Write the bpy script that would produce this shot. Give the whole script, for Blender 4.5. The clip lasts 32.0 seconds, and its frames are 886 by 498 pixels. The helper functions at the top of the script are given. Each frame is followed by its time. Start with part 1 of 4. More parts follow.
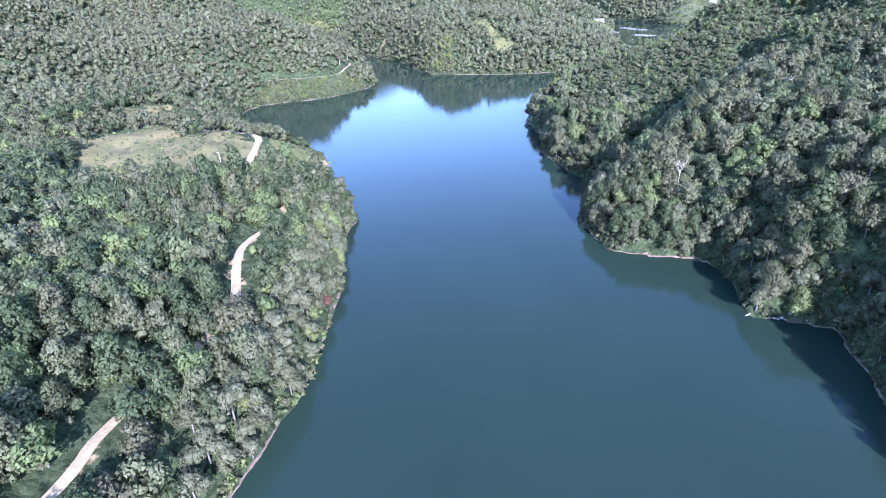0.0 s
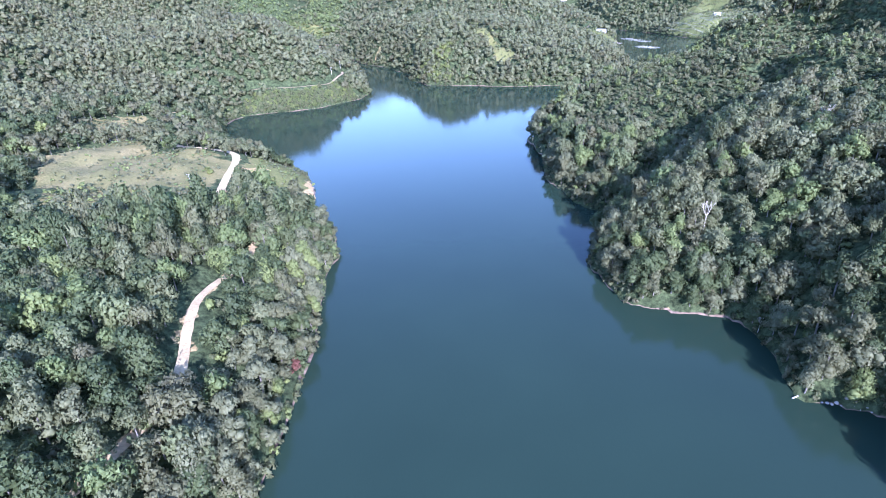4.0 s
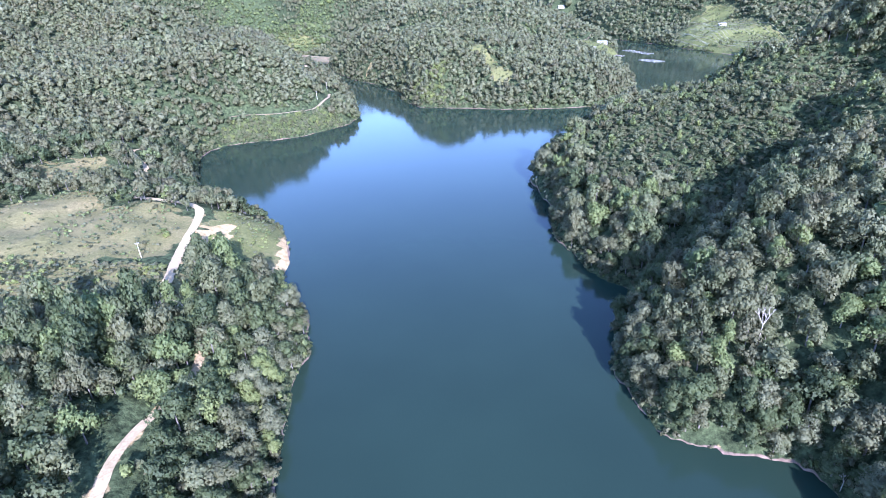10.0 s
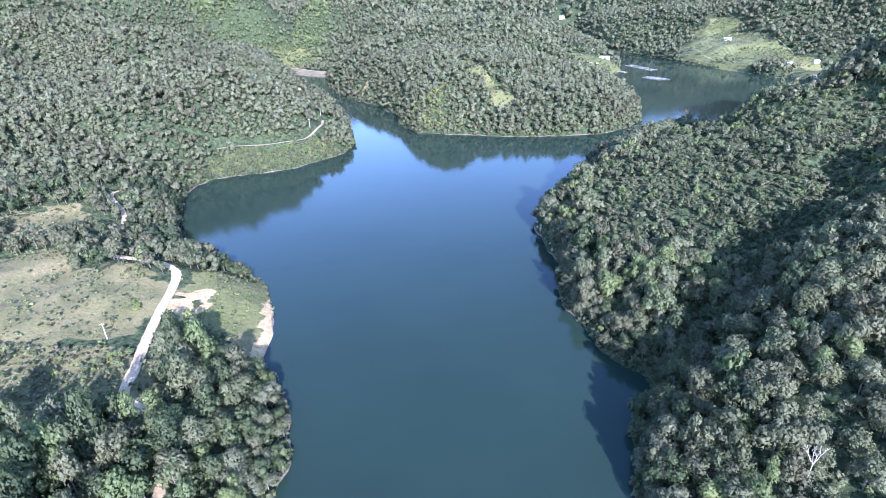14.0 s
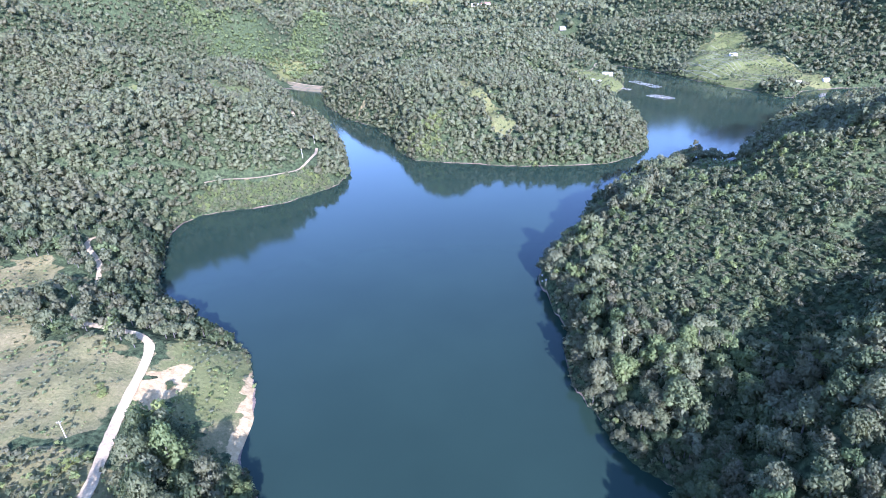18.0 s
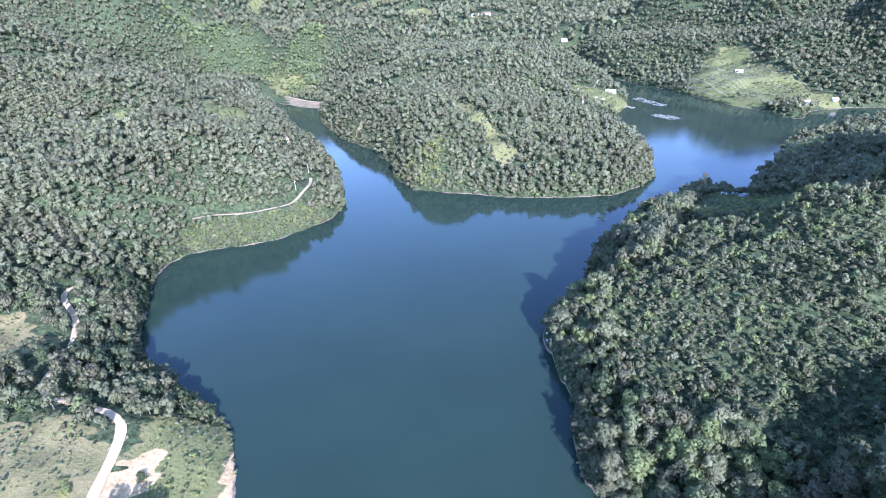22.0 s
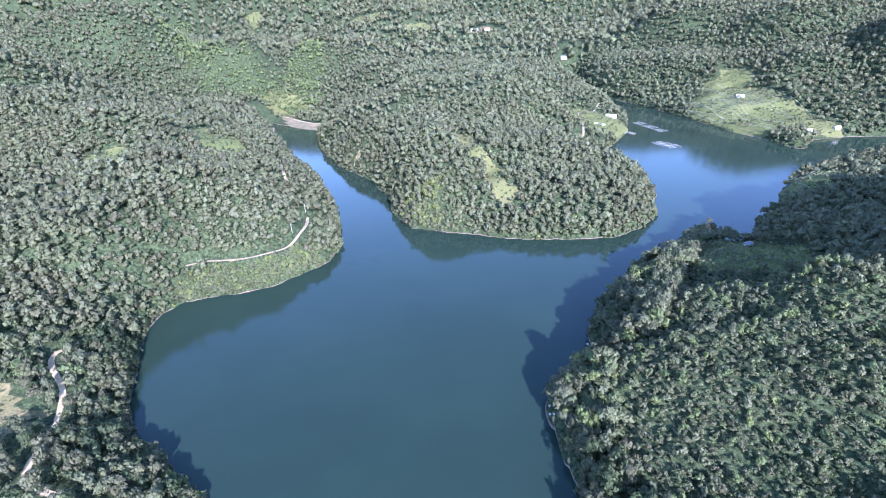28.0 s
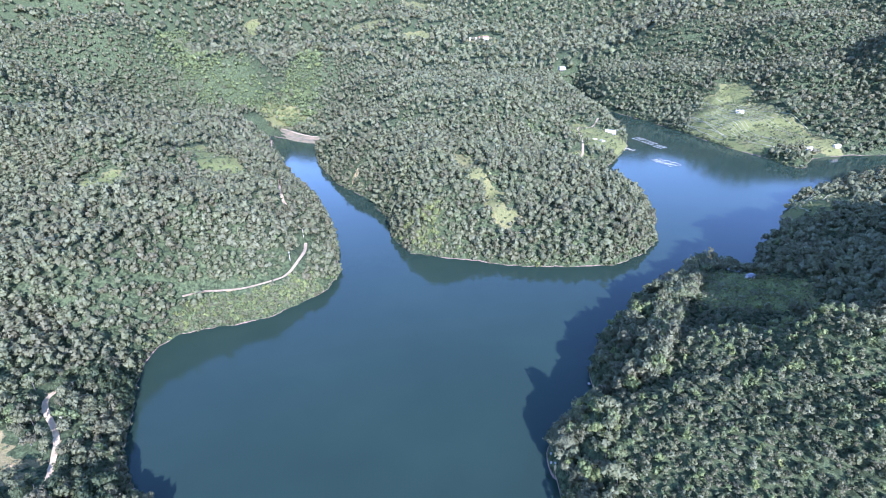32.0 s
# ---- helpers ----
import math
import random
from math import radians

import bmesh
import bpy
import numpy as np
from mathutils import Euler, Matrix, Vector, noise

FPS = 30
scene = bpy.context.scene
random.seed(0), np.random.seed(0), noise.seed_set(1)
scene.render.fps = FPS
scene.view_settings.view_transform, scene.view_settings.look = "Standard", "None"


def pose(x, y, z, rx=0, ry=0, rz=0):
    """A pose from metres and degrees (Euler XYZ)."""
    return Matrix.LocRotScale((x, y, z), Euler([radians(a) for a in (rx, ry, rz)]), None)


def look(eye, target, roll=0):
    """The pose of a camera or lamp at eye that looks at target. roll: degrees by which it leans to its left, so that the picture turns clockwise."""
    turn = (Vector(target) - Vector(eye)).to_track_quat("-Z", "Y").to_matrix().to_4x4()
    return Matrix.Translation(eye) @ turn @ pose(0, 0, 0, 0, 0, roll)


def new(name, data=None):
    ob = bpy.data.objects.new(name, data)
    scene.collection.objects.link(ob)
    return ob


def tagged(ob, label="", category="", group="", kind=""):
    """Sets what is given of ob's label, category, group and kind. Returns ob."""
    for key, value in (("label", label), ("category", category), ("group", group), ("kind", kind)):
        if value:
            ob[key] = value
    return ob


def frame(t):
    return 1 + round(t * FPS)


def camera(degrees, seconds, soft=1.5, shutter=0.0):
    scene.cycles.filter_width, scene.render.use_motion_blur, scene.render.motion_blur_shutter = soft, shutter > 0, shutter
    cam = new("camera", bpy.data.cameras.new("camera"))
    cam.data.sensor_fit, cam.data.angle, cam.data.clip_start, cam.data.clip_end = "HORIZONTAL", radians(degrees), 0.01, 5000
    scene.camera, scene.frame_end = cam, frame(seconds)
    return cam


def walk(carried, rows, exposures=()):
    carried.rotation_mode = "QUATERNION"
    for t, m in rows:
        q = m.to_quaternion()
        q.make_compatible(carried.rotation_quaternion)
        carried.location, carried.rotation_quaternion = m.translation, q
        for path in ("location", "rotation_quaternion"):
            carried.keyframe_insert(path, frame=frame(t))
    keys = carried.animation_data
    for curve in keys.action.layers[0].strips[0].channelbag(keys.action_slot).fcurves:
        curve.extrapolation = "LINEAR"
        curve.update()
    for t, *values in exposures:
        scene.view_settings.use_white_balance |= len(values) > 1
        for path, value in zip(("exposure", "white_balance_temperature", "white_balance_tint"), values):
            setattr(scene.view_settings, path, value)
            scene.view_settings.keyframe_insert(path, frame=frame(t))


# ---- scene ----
cam = camera(78.0, 32.0, soft=0.95)
# seconds, place in metres, then yaw, pitch and roll in degrees
PATH = [
    (0, -0.30, -47.60, 106.20, 4.45, -26.43, -4.30),
    (0.5, -0.35, -42.90, 105.50, 4.15, -26.09, -3.06),
    (1, -0.36, -38.88, 106.16, 4.11, -26.07, -3.07),
    (1.5, -0.38, -34.80, 106.67, 4.08, -26.06, -3.08),
    (2, -0.41, -30.68, 107.01, 4.04, -26.05, -3.09),
    (2.5, -0.44, -26.51, 107.24, 4.00, -26.05, -3.11),
    (3, -0.46, -22.28, 107.46, 3.95, -26.04, -3.12),
    (3.5, -0.48, -18.05, 107.72, 3.91, -26.04, -3.14),
    (4.5, -0.48, -9.46, 107.83, 3.83, -26.03, -3.18),
    (5.5, -0.45, -1.03, 108.12, 3.75, -26.03, -3.23),
    (6, -0.43, 3.50, 108.02, 3.72, -26.02, -3.25),
    (6.5, -0.39, 8.03, 108.16, 3.69, -26.01, -3.28),
    (7, -0.34, 12.42, 109.01, 3.66, -26.00, -3.30),
    (7.5, -0.29, 16.65, 110.53, 3.63, -25.99, -3.33),
    (8, -0.24, 20.85, 112.27, 3.60, -25.97, -3.35),
    (8.5, -0.18, 25.05, 114.32, 3.58, -25.95, -3.37),
    (9, -0.12, 29.26, 116.17, 3.56, -25.93, -3.39),
    (10, 0.02, 37.69, 120.66, 3.52, -25.89, -3.42),
    (11, 0.20, 46.00, 125.37, 3.50, -25.86, -3.45),
    (12, 0.39, 54.48, 129.99, 3.48, -25.82, -3.48),
    (13, 0.58, 63.23, 134.24, 3.47, -25.78, -3.50),
    (14, 0.73, 71.89, 138.89, 3.45, -25.74, -3.50),
    (15.5, 0.88, 84.85, 145.45, 3.41, -25.68, -3.50),
    (17, 1.09, 97.68, 152.18, 3.38, -25.63, -3.49),
    (18, 1.33, 105.83, 156.97, 3.38, -25.59, -3.49),
    (19, 1.66, 113.53, 161.94, 3.39, -25.54, -3.50),
    (20, 2.02, 121.26, 166.15, 3.41, -25.48, -3.51),
    (21, 2.39, 128.86, 170.50, 3.42, -25.40, -3.52),
    (22, 2.71, 136.03, 174.86, 3.42, -25.33, -3.53),
    (22.5, 2.85, 139.08, 177.14, 3.42, -25.29, -3.53),
    (23, 2.96, 142.45, 179.35, 3.41, -25.25, -3.52),
    (23.5, 3.04, 144.40, 181.82, 3.41, -25.21, -3.52),
    (24, 3.09, 146.77, 184.29, 3.39, -25.18, -3.51),
    (25, 3.11, 149.99, 188.77, 3.36, -25.12, -3.48),
    (26.5, 3.02, 154.56, 195.60, 3.29, -25.05, -3.42),
    (28, 2.90, 159.13, 202.54, 3.22, -25.00, -3.36),
    (29, 2.81, 162.38, 207.65, 3.17, -24.98, -3.32),
    (30, 2.69, 165.68, 212.49, 3.11, -24.97, -3.27),
    (31, 2.49, 169.13, 217.43, 3.04, -24.96, -3.21),
    (32, 2.18, 172.36, 222.05, 2.96, -24.94, -3.15),
]


def aim(x, y, z, yaw, pitch, roll):
    a, b = radians(yaw), radians(pitch)
    way = Vector((-math.sin(a) * math.cos(b), math.cos(a) * math.cos(b), math.sin(b)))
    return look(Vector((x, y, z)), Vector((x, y, z)) + way * 50, roll)


walk(cam, [(row[0], aim(*row[1:])) for row in PATH], [(0, 2.13, 4885, 34), (32, 2.13, 4885, 34)])

# ---- light ----
SUN_AZ, SUN_EL = math.atan2(0.32, -0.947), radians(26.5)
sun_dir = Vector((math.sin(SUN_AZ) * math.cos(SUN_EL), math.cos(SUN_AZ) * math.cos(SUN_EL), math.sin(SUN_EL)))
world = bpy.data.worlds.new("sky")
scene.world = world
world.use_nodes = True
wn = world.node_tree
sky = wn.nodes.new("ShaderNodeTexSky")
sky.sky_type, sky.sun_disc = "NISHITA", False
sky.sun_elevation, sky.sun_rotation = SUN_EL, SUN_AZ
sky.air_density, sky.dust_density, sky.ozone_density = 1.2, 0.35, 2.0
wn.links.new(sky.outputs[0], wn.nodes["Background"].inputs[0])
wn.nodes["Background"].inputs[1].default_value = 0.14
sun = new("sun", bpy.data.lights.new("sun", "SUN"))
sun.data.energy, sun.data.angle, sun.data.color = 4.1, radians(0.55), (1.0, 0.94, 0.85)
sun.matrix_world = look(sun_dir * 2000, (0, 0, 0))

# ---- plan: shores of the reservoir ----
LEFT_SHORE = [(-110, -400), (-80, -150), (-70, -60), (-64, 20), (-62, 45), (-55, 72), (-54, 105), (-56, 140), (-62, 165), (-62, 200), (-68, 222), (-80, 243),
              (-90, 253), (-92, 272), (-97, 297), (-106, 314), (-120, 330), (-140, 344), (-156, 357), (-180, 375), (-195, 397), (-212, 438), (-225, 473),
              (-227, 497), (-217, 514), (-180, 525), (-156, 532), (-138, 553), (-119, 575), (-115, 605), (-122, 640), (-142, 706), (-170, 775), (-217, 850),
              (-264, 945), (-297, 1015), (-343, 1129), (-360, 1172)]
CAPE_SHORE = [(-330, 1150), (-258, 1100), (-240, 1040), (-218, 968), (-168, 867), (-120, 806), (-83, 729), (-75, 682), (-52, 644), (-24, 632), (12, 621), (37, 610),
              (67, 606), (100, 604), (130, 605), (158, 624), (176, 647), (193, 703), (199, 752), (187, 802), (169, 826), (159, 850), (200, 908), (244, 986),
              (262, 1062), (264, 1169), (247, 1279), (238, 1375), (236, 1480)]
FAR_SHORE = [(250, 1480), (256, 1400), (268, 1300), (305, 1210), (343, 1108), (363, 1036), (387, 953), (408, 905), (415, 868), (430, 855), (446, 878), (465, 897),
             (513, 904), (600, 892), (760, 880), (900, 900)]
RIGHT_SHORE = [(900, 760), (700, 800), (550, 808), (492, 801), (420, 775), (386, 759), (350, 736), (320, 700), (322, 680), (307, 656), (265, 628), (246, 595),
               (233, 577), (215, 584), (209, 598), (196, 604), (175, 579), (144, 553), (126, 537), (105, 508), (87, 480), (75, 450), (73, 425), (58, 412), (44, 399),
               (40, 383), (44, 362), (48, 336), (43, 312), (43, 295), (50, 275), (52, 258), (62, 246), (70, 240), (62, 228), (52, 212), (47, 185), (50, 168),
               (53, 160), (69, 151), (84, 148), (90, 140), (90, 125), (88, 108), (98, 104), (110, 98), (104, 70), (100, 20), (100, -150), (130, -400)]
LAKE = np.array(LEFT_SHORE + CAPE_SHORE + FAR_SHORE + RIGHT_SHORE, float)

# ---- plan: spot heights of the hills (x, y, ground height) ----
RIGHT_HILLS = [(188, 300, 74), (145, 337, 48), (120, 323, 34), (109, 225, 41), (109, 191, 33), (140, 192, 48), (136, 250, 46), (92, 298, 24), (165, 357, 62),
               (285, 527, 34), (215, 485, 20), (186, 455, 32), (138, 399, 43), (181, 397, 76), (131, 369, 47), (152, 385, 57), (80, 170, 15), (260, 330, 112), (330, 420, 130), (240, 390, 98), (285, 402, 118), (390, 430, 130), (250, 470, 44), (210, 525, 18),
               (190, 560, 10), (140, 480, 18), (300, 580, 22), (360, 620, 30), (420, 700, 15), (260, 180, 80), (200, 60, 72), (170, 100, 52), (500, 500, 70)]
EAST_SPUR = [(130, 15, 42), (150, -30, 56), (128, 60, 30), (80, 205, 22), (165, 272, 54), (88, 257, 11), (108, 268, 17), (132, 282, 25), (162, 308, 38), (200, 346, 60), (400, 300, 110)]
LEFT_HILLS = [(-88, 147, 17), (-120, 147, 24), (-114, 97, 26), (-148, 228, 17), (-147, 250, 17.5), (-161, 306, 21), (-155, 316, 16), (-105, 270, 5), (-120, 300, 9),
              (-200, 280, 22), (-240, 300, 25), (-170, 200, 21), (-200, 120, 35), (-250, 60, 50), (-220, 350, 22), (-240, 425, 22), (-285, 410, 38), (-263, 440, 33),
              (-320, 330, 37), (-205, 541, 17), (-175, 548, 17), (-150, 572, 17), (-145, 615, 18), (-190, 566, 34), (-165, 582, 34), (-220, 570, 45), (-250, 560, 60), (-190, 602, 55), (-235, 602, 74), (-275, 530, 64)]
WEST_HILLS = [(-212, 766, 32), (-155, 645, 27), (-382, 743, 103), (-479, 769, 122), (-378, 1022, 62), (-300, 640, 80), (-240, 700, 55), (-310, 850, 55),
              (-380, 920, 60), (-500, 560, 110), (-420, 450, 78), (-650, 900, 165), (-405, 1190, 35), (-335, 1178, 1.5), (-292, 1150, 1.5), (-258, 1124, 2), (-318, 1215, 4), (-350, 1300, 40), (-290, 1250, 25), (-460, 1330, 140),
              (-700, 1300, 210), (-330, 1500, 110), (-600, 250, 110), (-500, -100, 110), (-1000, 600, 260), (-1500, 1500, 470), (-1400, 900, 420), (-1100, 1900, 430), (-2200, 1600, 560)]
CAPE_HILLS = [(4, 754, 48), (34, 690, 32), (38, 630, 10), (-42, 754, 60), (-40, 690, 40), (50, 1011, 78), (113, 1007, 55), (22, 1000, 85), (225, 1018, 14),
              (-100, 900, 50), (-60, 1000, 80), (95, 800, 40), (140, 700, 24), (90, 660, 26), (150, 893, 14), (176, 985, 17), (180, 1045, 19), (180, 1100, 32), (-150, 1000, 55), (-200, 1100, 30),
              (-100, 1150, 80), (60, 1150, 75), (0, 1300, 55), (120, 1400, 45), (100, 1500, 50), (-60, 1480, 60), (-150, 1300, 85)]
FAR_HILLS = [(427, 1048, 28), (565, 1099, 84), (480, 960, 15), (410, 960, 9), (350, 1150, 10), (520, 1020, 40), (635, 1300, 150), (450, 1250, 70), (350, 1400, 60),
             (500, 1500, 150), (700, 1050, 140), (300, 1600, 80), (200, 1700, 80), (700, 1600, 240), (1000, 1300, 280), (1100, 600, 200), (0, 1900, 110),
             (-200, 2000, 160), (200, 2300, 210), (-500, 2300, 320), (100, 2900, 380), (700, 2400, 390), (1500, 2000, 420), (-1000, 2600, 420), (0, 4500, 500),
             (700, 0, 150), (0, -700, 60)]
SPOTS = np.array(RIGHT_HILLS + EAST_SPUR + LEFT_HILLS + WEST_HILLS + CAPE_HILLS + FAR_HILLS, float)


def shore_distance(x, y, ring=LAKE):
    """Metres from the shore: positive on land, negative on the water."""
    a, b = ring, np.roll(ring, -1, 0)
    d = b - a
    size = (d ** 2).sum(1)
    out = np.empty(len(x))
    for s in range(0, len(x), 20000):
        px, py = x[s:s + 20000, None], y[s:s + 20000, None]
        f = np.clip(((px - a[:, 0]) * d[:, 0] + (py - a[:, 1]) * d[:, 1]) / size, 0, 1)
        far = np.hypot(px - a[:, 0] - f * d[:, 0], py - a[:, 1] - f * d[:, 1]).min(1)
        rise = np.where(d[:, 1] == 0, 1e-9, d[:, 1])
        odd = (((a[:, 1] > py) != (b[:, 1] > py)) & (px < a[:, 0] + (py - a[:, 1]) * d[:, 0] / rise)).sum(1) % 2 == 1
        out[s:s + 20000] = np.where(odd, -far, far)
    return out


def waves(x, y, size, seed):
    """Smooth wobble between about -1 and 1."""
    r = np.random.RandomState(seed)
    v = np.zeros_like(x)
    for _ in range(5):
        a, k, p = r.uniform(0, 6.283), r.uniform(0.6, 1.6) * 6.283 / size, r.uniform(0, 6.283)
        v += np.sin((x * np.cos(a) + y * np.sin(a)) * k + p)
    return v / 3.2


def bank_distance(x, y):
    """Metres from the waterline with its small bays and points."""
    return shore_distance(x + 1.3 * waves(x, y, 22, 3), y + 1.3 * waves(x, y, 22, 4))


def bank(d):
    return 1 - np.exp(-np.maximum(d, 0) / 26)


SPOT_LEVEL = SPOTS[:, 2] / np.maximum(bank(shore_distance(SPOTS[:, 0], SPOTS[:, 1])), 0.15)


def ground_height(x, y):
    """Height of the ground in metres above the water, for arrays of places."""
    x, y = np.asarray(x, float).ravel(), np.asarray(y, float).ravel()
    d = bank_distance(x, y)
    h = np.empty(len(x))
    for s in range(0, len(x), 20000):
        r2 = (x[s:s + 20000, None] - SPOTS[:, 0]) ** 2 + (y[s:s + 20000, None] - SPOTS[:, 1]) ** 2
        w = (r2 + 14 ** 2) ** -1.7
        h[s:s + 20000] = (w * SPOT_LEVEL).sum(1) / w.sum(1)
    rough = 2.0 * waves(x, y, 45, 5) + 1.0 * waves(x, y, 17, 6) + 7 * waves(x, y, 190, 7) * np.clip((d - 60) / 150, 0, 1)
    land = 0.9 * (1 - np.exp(-np.maximum(d, 0) / 1.6)) + (h + rough * np.clip(h / 25, 0.15, 1)) * bank(d)
    return np.where(d > 0, land, np.maximum(d * 0.35, -7.0))

# ---- plan: roads, clearings ----
LAKE_ROAD = [(-92, -70), (-88, 0), (-86, 28), (-87, 38), (-85, 53), (-80, 72), (-78, 90), (-81, 103), (-86, 117), (-90, 132), (-90, 144), (-88, 158), (-88, 175), (-94, 196),
             (-106, 206), (-120, 214), (-126, 232), (-134, 256), (-138, 274), (-141, 292), (-145, 304), (-153, 311), (-166, 315), (-190, 323), (-198, 335), (-200, 350),
             (-210, 370), (-220, 388), (-236, 404), (-241, 415), (-236, 430)]
HILL_ROAD = [(-220, 534), (-208, 541), (-192, 543), (-175, 547), (-160, 558), (-148, 572), (-143, 600), (-147, 626)]
NORTH_ROAD = [(-178, 682), (-187, 698), (-206, 748), (-223, 800)]
DAM_ROAD = [(-300, 1008), (-320, 1060), (-340, 1120), (-352, 1165)]
CAPE_TRACK = [(134, 888), (157, 897), (168, 940), (175, 985), (180, 1035), (203, 1046), (222, 1085)]
CAPE_PATH = [(20, 650), (34, 646), (50, 642), (66, 640)]
# open ground: x, y, half width, half depth, turn in degrees, soil share, grass share, lushness
OPEN = [(-185, 272, 52, 32, 8, 0.14, 1.0, 0.3), (-226, 292, 32, 28, 8, 0.16, 1.0, 0.2), (-116, 296, 20, 29, 24, 0.10, 1.0, 0.75), (-130, 281, 7, 14, -14, 1.15, 0.2, 0.0), (-97, 275, 9, 25, -4, 0.25, 1.0, 0.2), (-163, 219, 50, 27, -4, 0.05, 1.0, 0.35),
        (-240, 356, 24, 22, 0, 0.2, 1.0, 0.15), (3, 760, 12, 36, 8, 0.0, 1.0, 0.55), (13, 730, 12, 18, 20, 0.0, 1.0, 0.7), (30, 692, 14, 26, -8, 0.0, 1.0, 0.7), (37, 663, 15, 12, 0, 0.06, 1.0, 0.75), (-80, 747, 5, 6, 0, 0.5, 0.6, 0.1), (-138, 846, 7, 9, 0, 0.45, 0.7, 0.2), (-296, 786, 33, 74, 39, 0.0, 1.0, 1.0), (-335, 650, 22, 30, 20, 0.0, 1.0, 1.0),
        # at 196, 518 high lushness darkens the grass: deeper shade put into the colour
        (196, 518, 40, 44, 20, 0.0, 1.0, 0.95), (352, 690, 40, 28, 40, 0.1, 1.0, 0.8), (200, 990, 44, 66, 24, 0.0, 1.0, 0.9), (156, 893, 22, 20, 20, 0.0, 1.0, 0.9), (414, 1045, 52, 132, -22, 0.05, 1.0, 0.9),
        (446, 965, 42, 58, -32, 0.05, 1.0, 0.9), (474, 922, 40, 20, -10, 0.15, 0.9, 0.8), (-342, 1232, 62, 34, -35, 0.12, 1.0, 0.75),
        (-114, 1839, 45, 50, 0, 0.1, 1.0, 0.8), (-272, 1892, 60, 40, 0, 0.1, 1.0, 0.8), (-140, 2322, 70, 60, 0, 0.1, 1.0, 0.8), (60, 1800, 45, 40, 0, 0.3, 0.8, 0.6),
        (-618, 1900, 24, 60, 10, 0.0, 1.0, 0.9), (-246, 1108, 16, 24, 0, 0.3, 0.8, 0.7)]
# stretches of shore left bare: x, y, reach
EROSION = [(66, 151, 8), (42, 378, 20), (47, 352, 12), (73, 440, 18)]
BEACHES = EROSION + [(-96, 272, 30), (20, 620, 40), (100, 604, 30), (-150, 535, 22), (98, 103, 9), (365, 740, 40), (235, 985, 40), (520, 904, 90), (400, 930, 40)]


def polyline(points, step):
    """Points along a smoothed line, about step metres apart."""
    p = np.array(points, float)
    out = []
    for k in range(len(p) - 1):
        a, b, c, d = p[max(k - 1, 0)], p[k], p[k + 1], p[min(k + 2, len(p) - 1)]
        n = max(2, int(np.hypot(*(c - b)) / step))
        for t in np.arange(n) / n:
            out.append(0.5 * (2 * b + (c - a) * t + (2 * a - 5 * b + 4 * c - d) * t ** 2 + (3 * b - a - 3 * c + d) * t ** 3))
    out.append(p[-1])
    return np.array(out)


def line_distance(x, y, points):
    a, b = points[:-1], points[1:]
    d = b - a
    out = np.empty(len(x))
    for s in range(0, len(x), 20000):
        px, py = x[s:s + 20000, None], y[s:s + 20000, None]
        f = np.clip(((px - a[:, 0]) * d[:, 0] + (py - a[:, 1]) * d[:, 1]) / (d ** 2).sum(1), 0, 1)
        out[s:s + 20000] = np.hypot(px - a[:, 0] - f * d[:, 0], py - a[:, 1] - f * d[:, 1]).min(1)
    return out


ROAD_LINES = [polyline(r, 3.0) for r in (LAKE_ROAD, HILL_ROAD, CAPE_TRACK, CAPE_PATH, NORTH_ROAD, DAM_ROAD)]


def road_levels(line):
    """The road's own height along a line: the ground, evened out."""
    z = ground_height(line[:, 0], line[:, 1])
    wide = np.pad(z, 8, mode="edge")
    return np.convolve(wide, np.hanning(19)[1:-1] / np.hanning(19)[1:-1].sum(), "valid")


ROAD_LEVELS = [road_levels(q) for q in ROAD_LINES]


def cut_for_roads(x, y, z):
    """Ground heights with the road beds cut and banked into the slope."""
    z = z.copy()
    for line, level in zip(ROAD_LINES, ROAD_LEVELS):
        lo, hi = line.min(0) - 8, line.max(0) + 8
        pick = np.where((x > lo[0]) & (x < hi[0]) & (y > lo[1]) & (y < hi[1]))[0]
        for s in range(0, len(pick), 20000):
            k = pick[s:s + 20000]
            far = np.hypot(x[k, None] - line[:, 0], y[k, None] - line[:, 1])
            near, d = far.argmin(1), far.min(1)
            w = np.clip((6.0 - d) / 3.0, 0, 1)
            z[k] = z[k] * (1 - w) + (level[near] - 0.15) * w
    return z


def open_ground(x, y):
    """Shares of soil and of grass in the ground cover, and how lush the grass is."""
    soil, grass, lush = np.zeros(len(x)), np.zeros(len(x)), np.zeros(len(x))
    ragged = 0.16 * waves(x, y, 21, 21) + 0.14 * waves(x, y, 9, 22)
    for cx, cy, rx, ry, turn, s, g, fresh in OPEN:
        a = radians(turn)
        u = ((x - cx) * math.cos(a) + (y - cy) * math.sin(a)) / rx
        v = (-(x - cx) * math.sin(a) + (y - cy) * math.cos(a)) / ry
        r = np.hypot(u, v) + (0.24 * waves(x, y, 75, 23) if rx + ry > 90 else 0) + ragged * np.clip(60 / (rx + ry), 0.7, 1.6)
        k = np.clip((1.12 - r) / 0.2, 0, 1)
        soil, grass, lush = np.maximum(soil, s * k), np.maximum(grass, g * k), np.maximum(lush, fresh * k)
    return soil, grass, lush


# ---- materials ----
def material(name, rough=0.8):
    m = bpy.data.materials.new(name)
    m.use_nodes = True
    b = m.node_tree.nodes["Principled BSDF"]
    b.inputs["Roughness"].default_value = rough
    return m, m.node_tree, b


def node(tree, kind, **values):
    n = tree.nodes.new(kind)
    for key, value in values.items():
        n.inputs[key].default_value = value
    return n


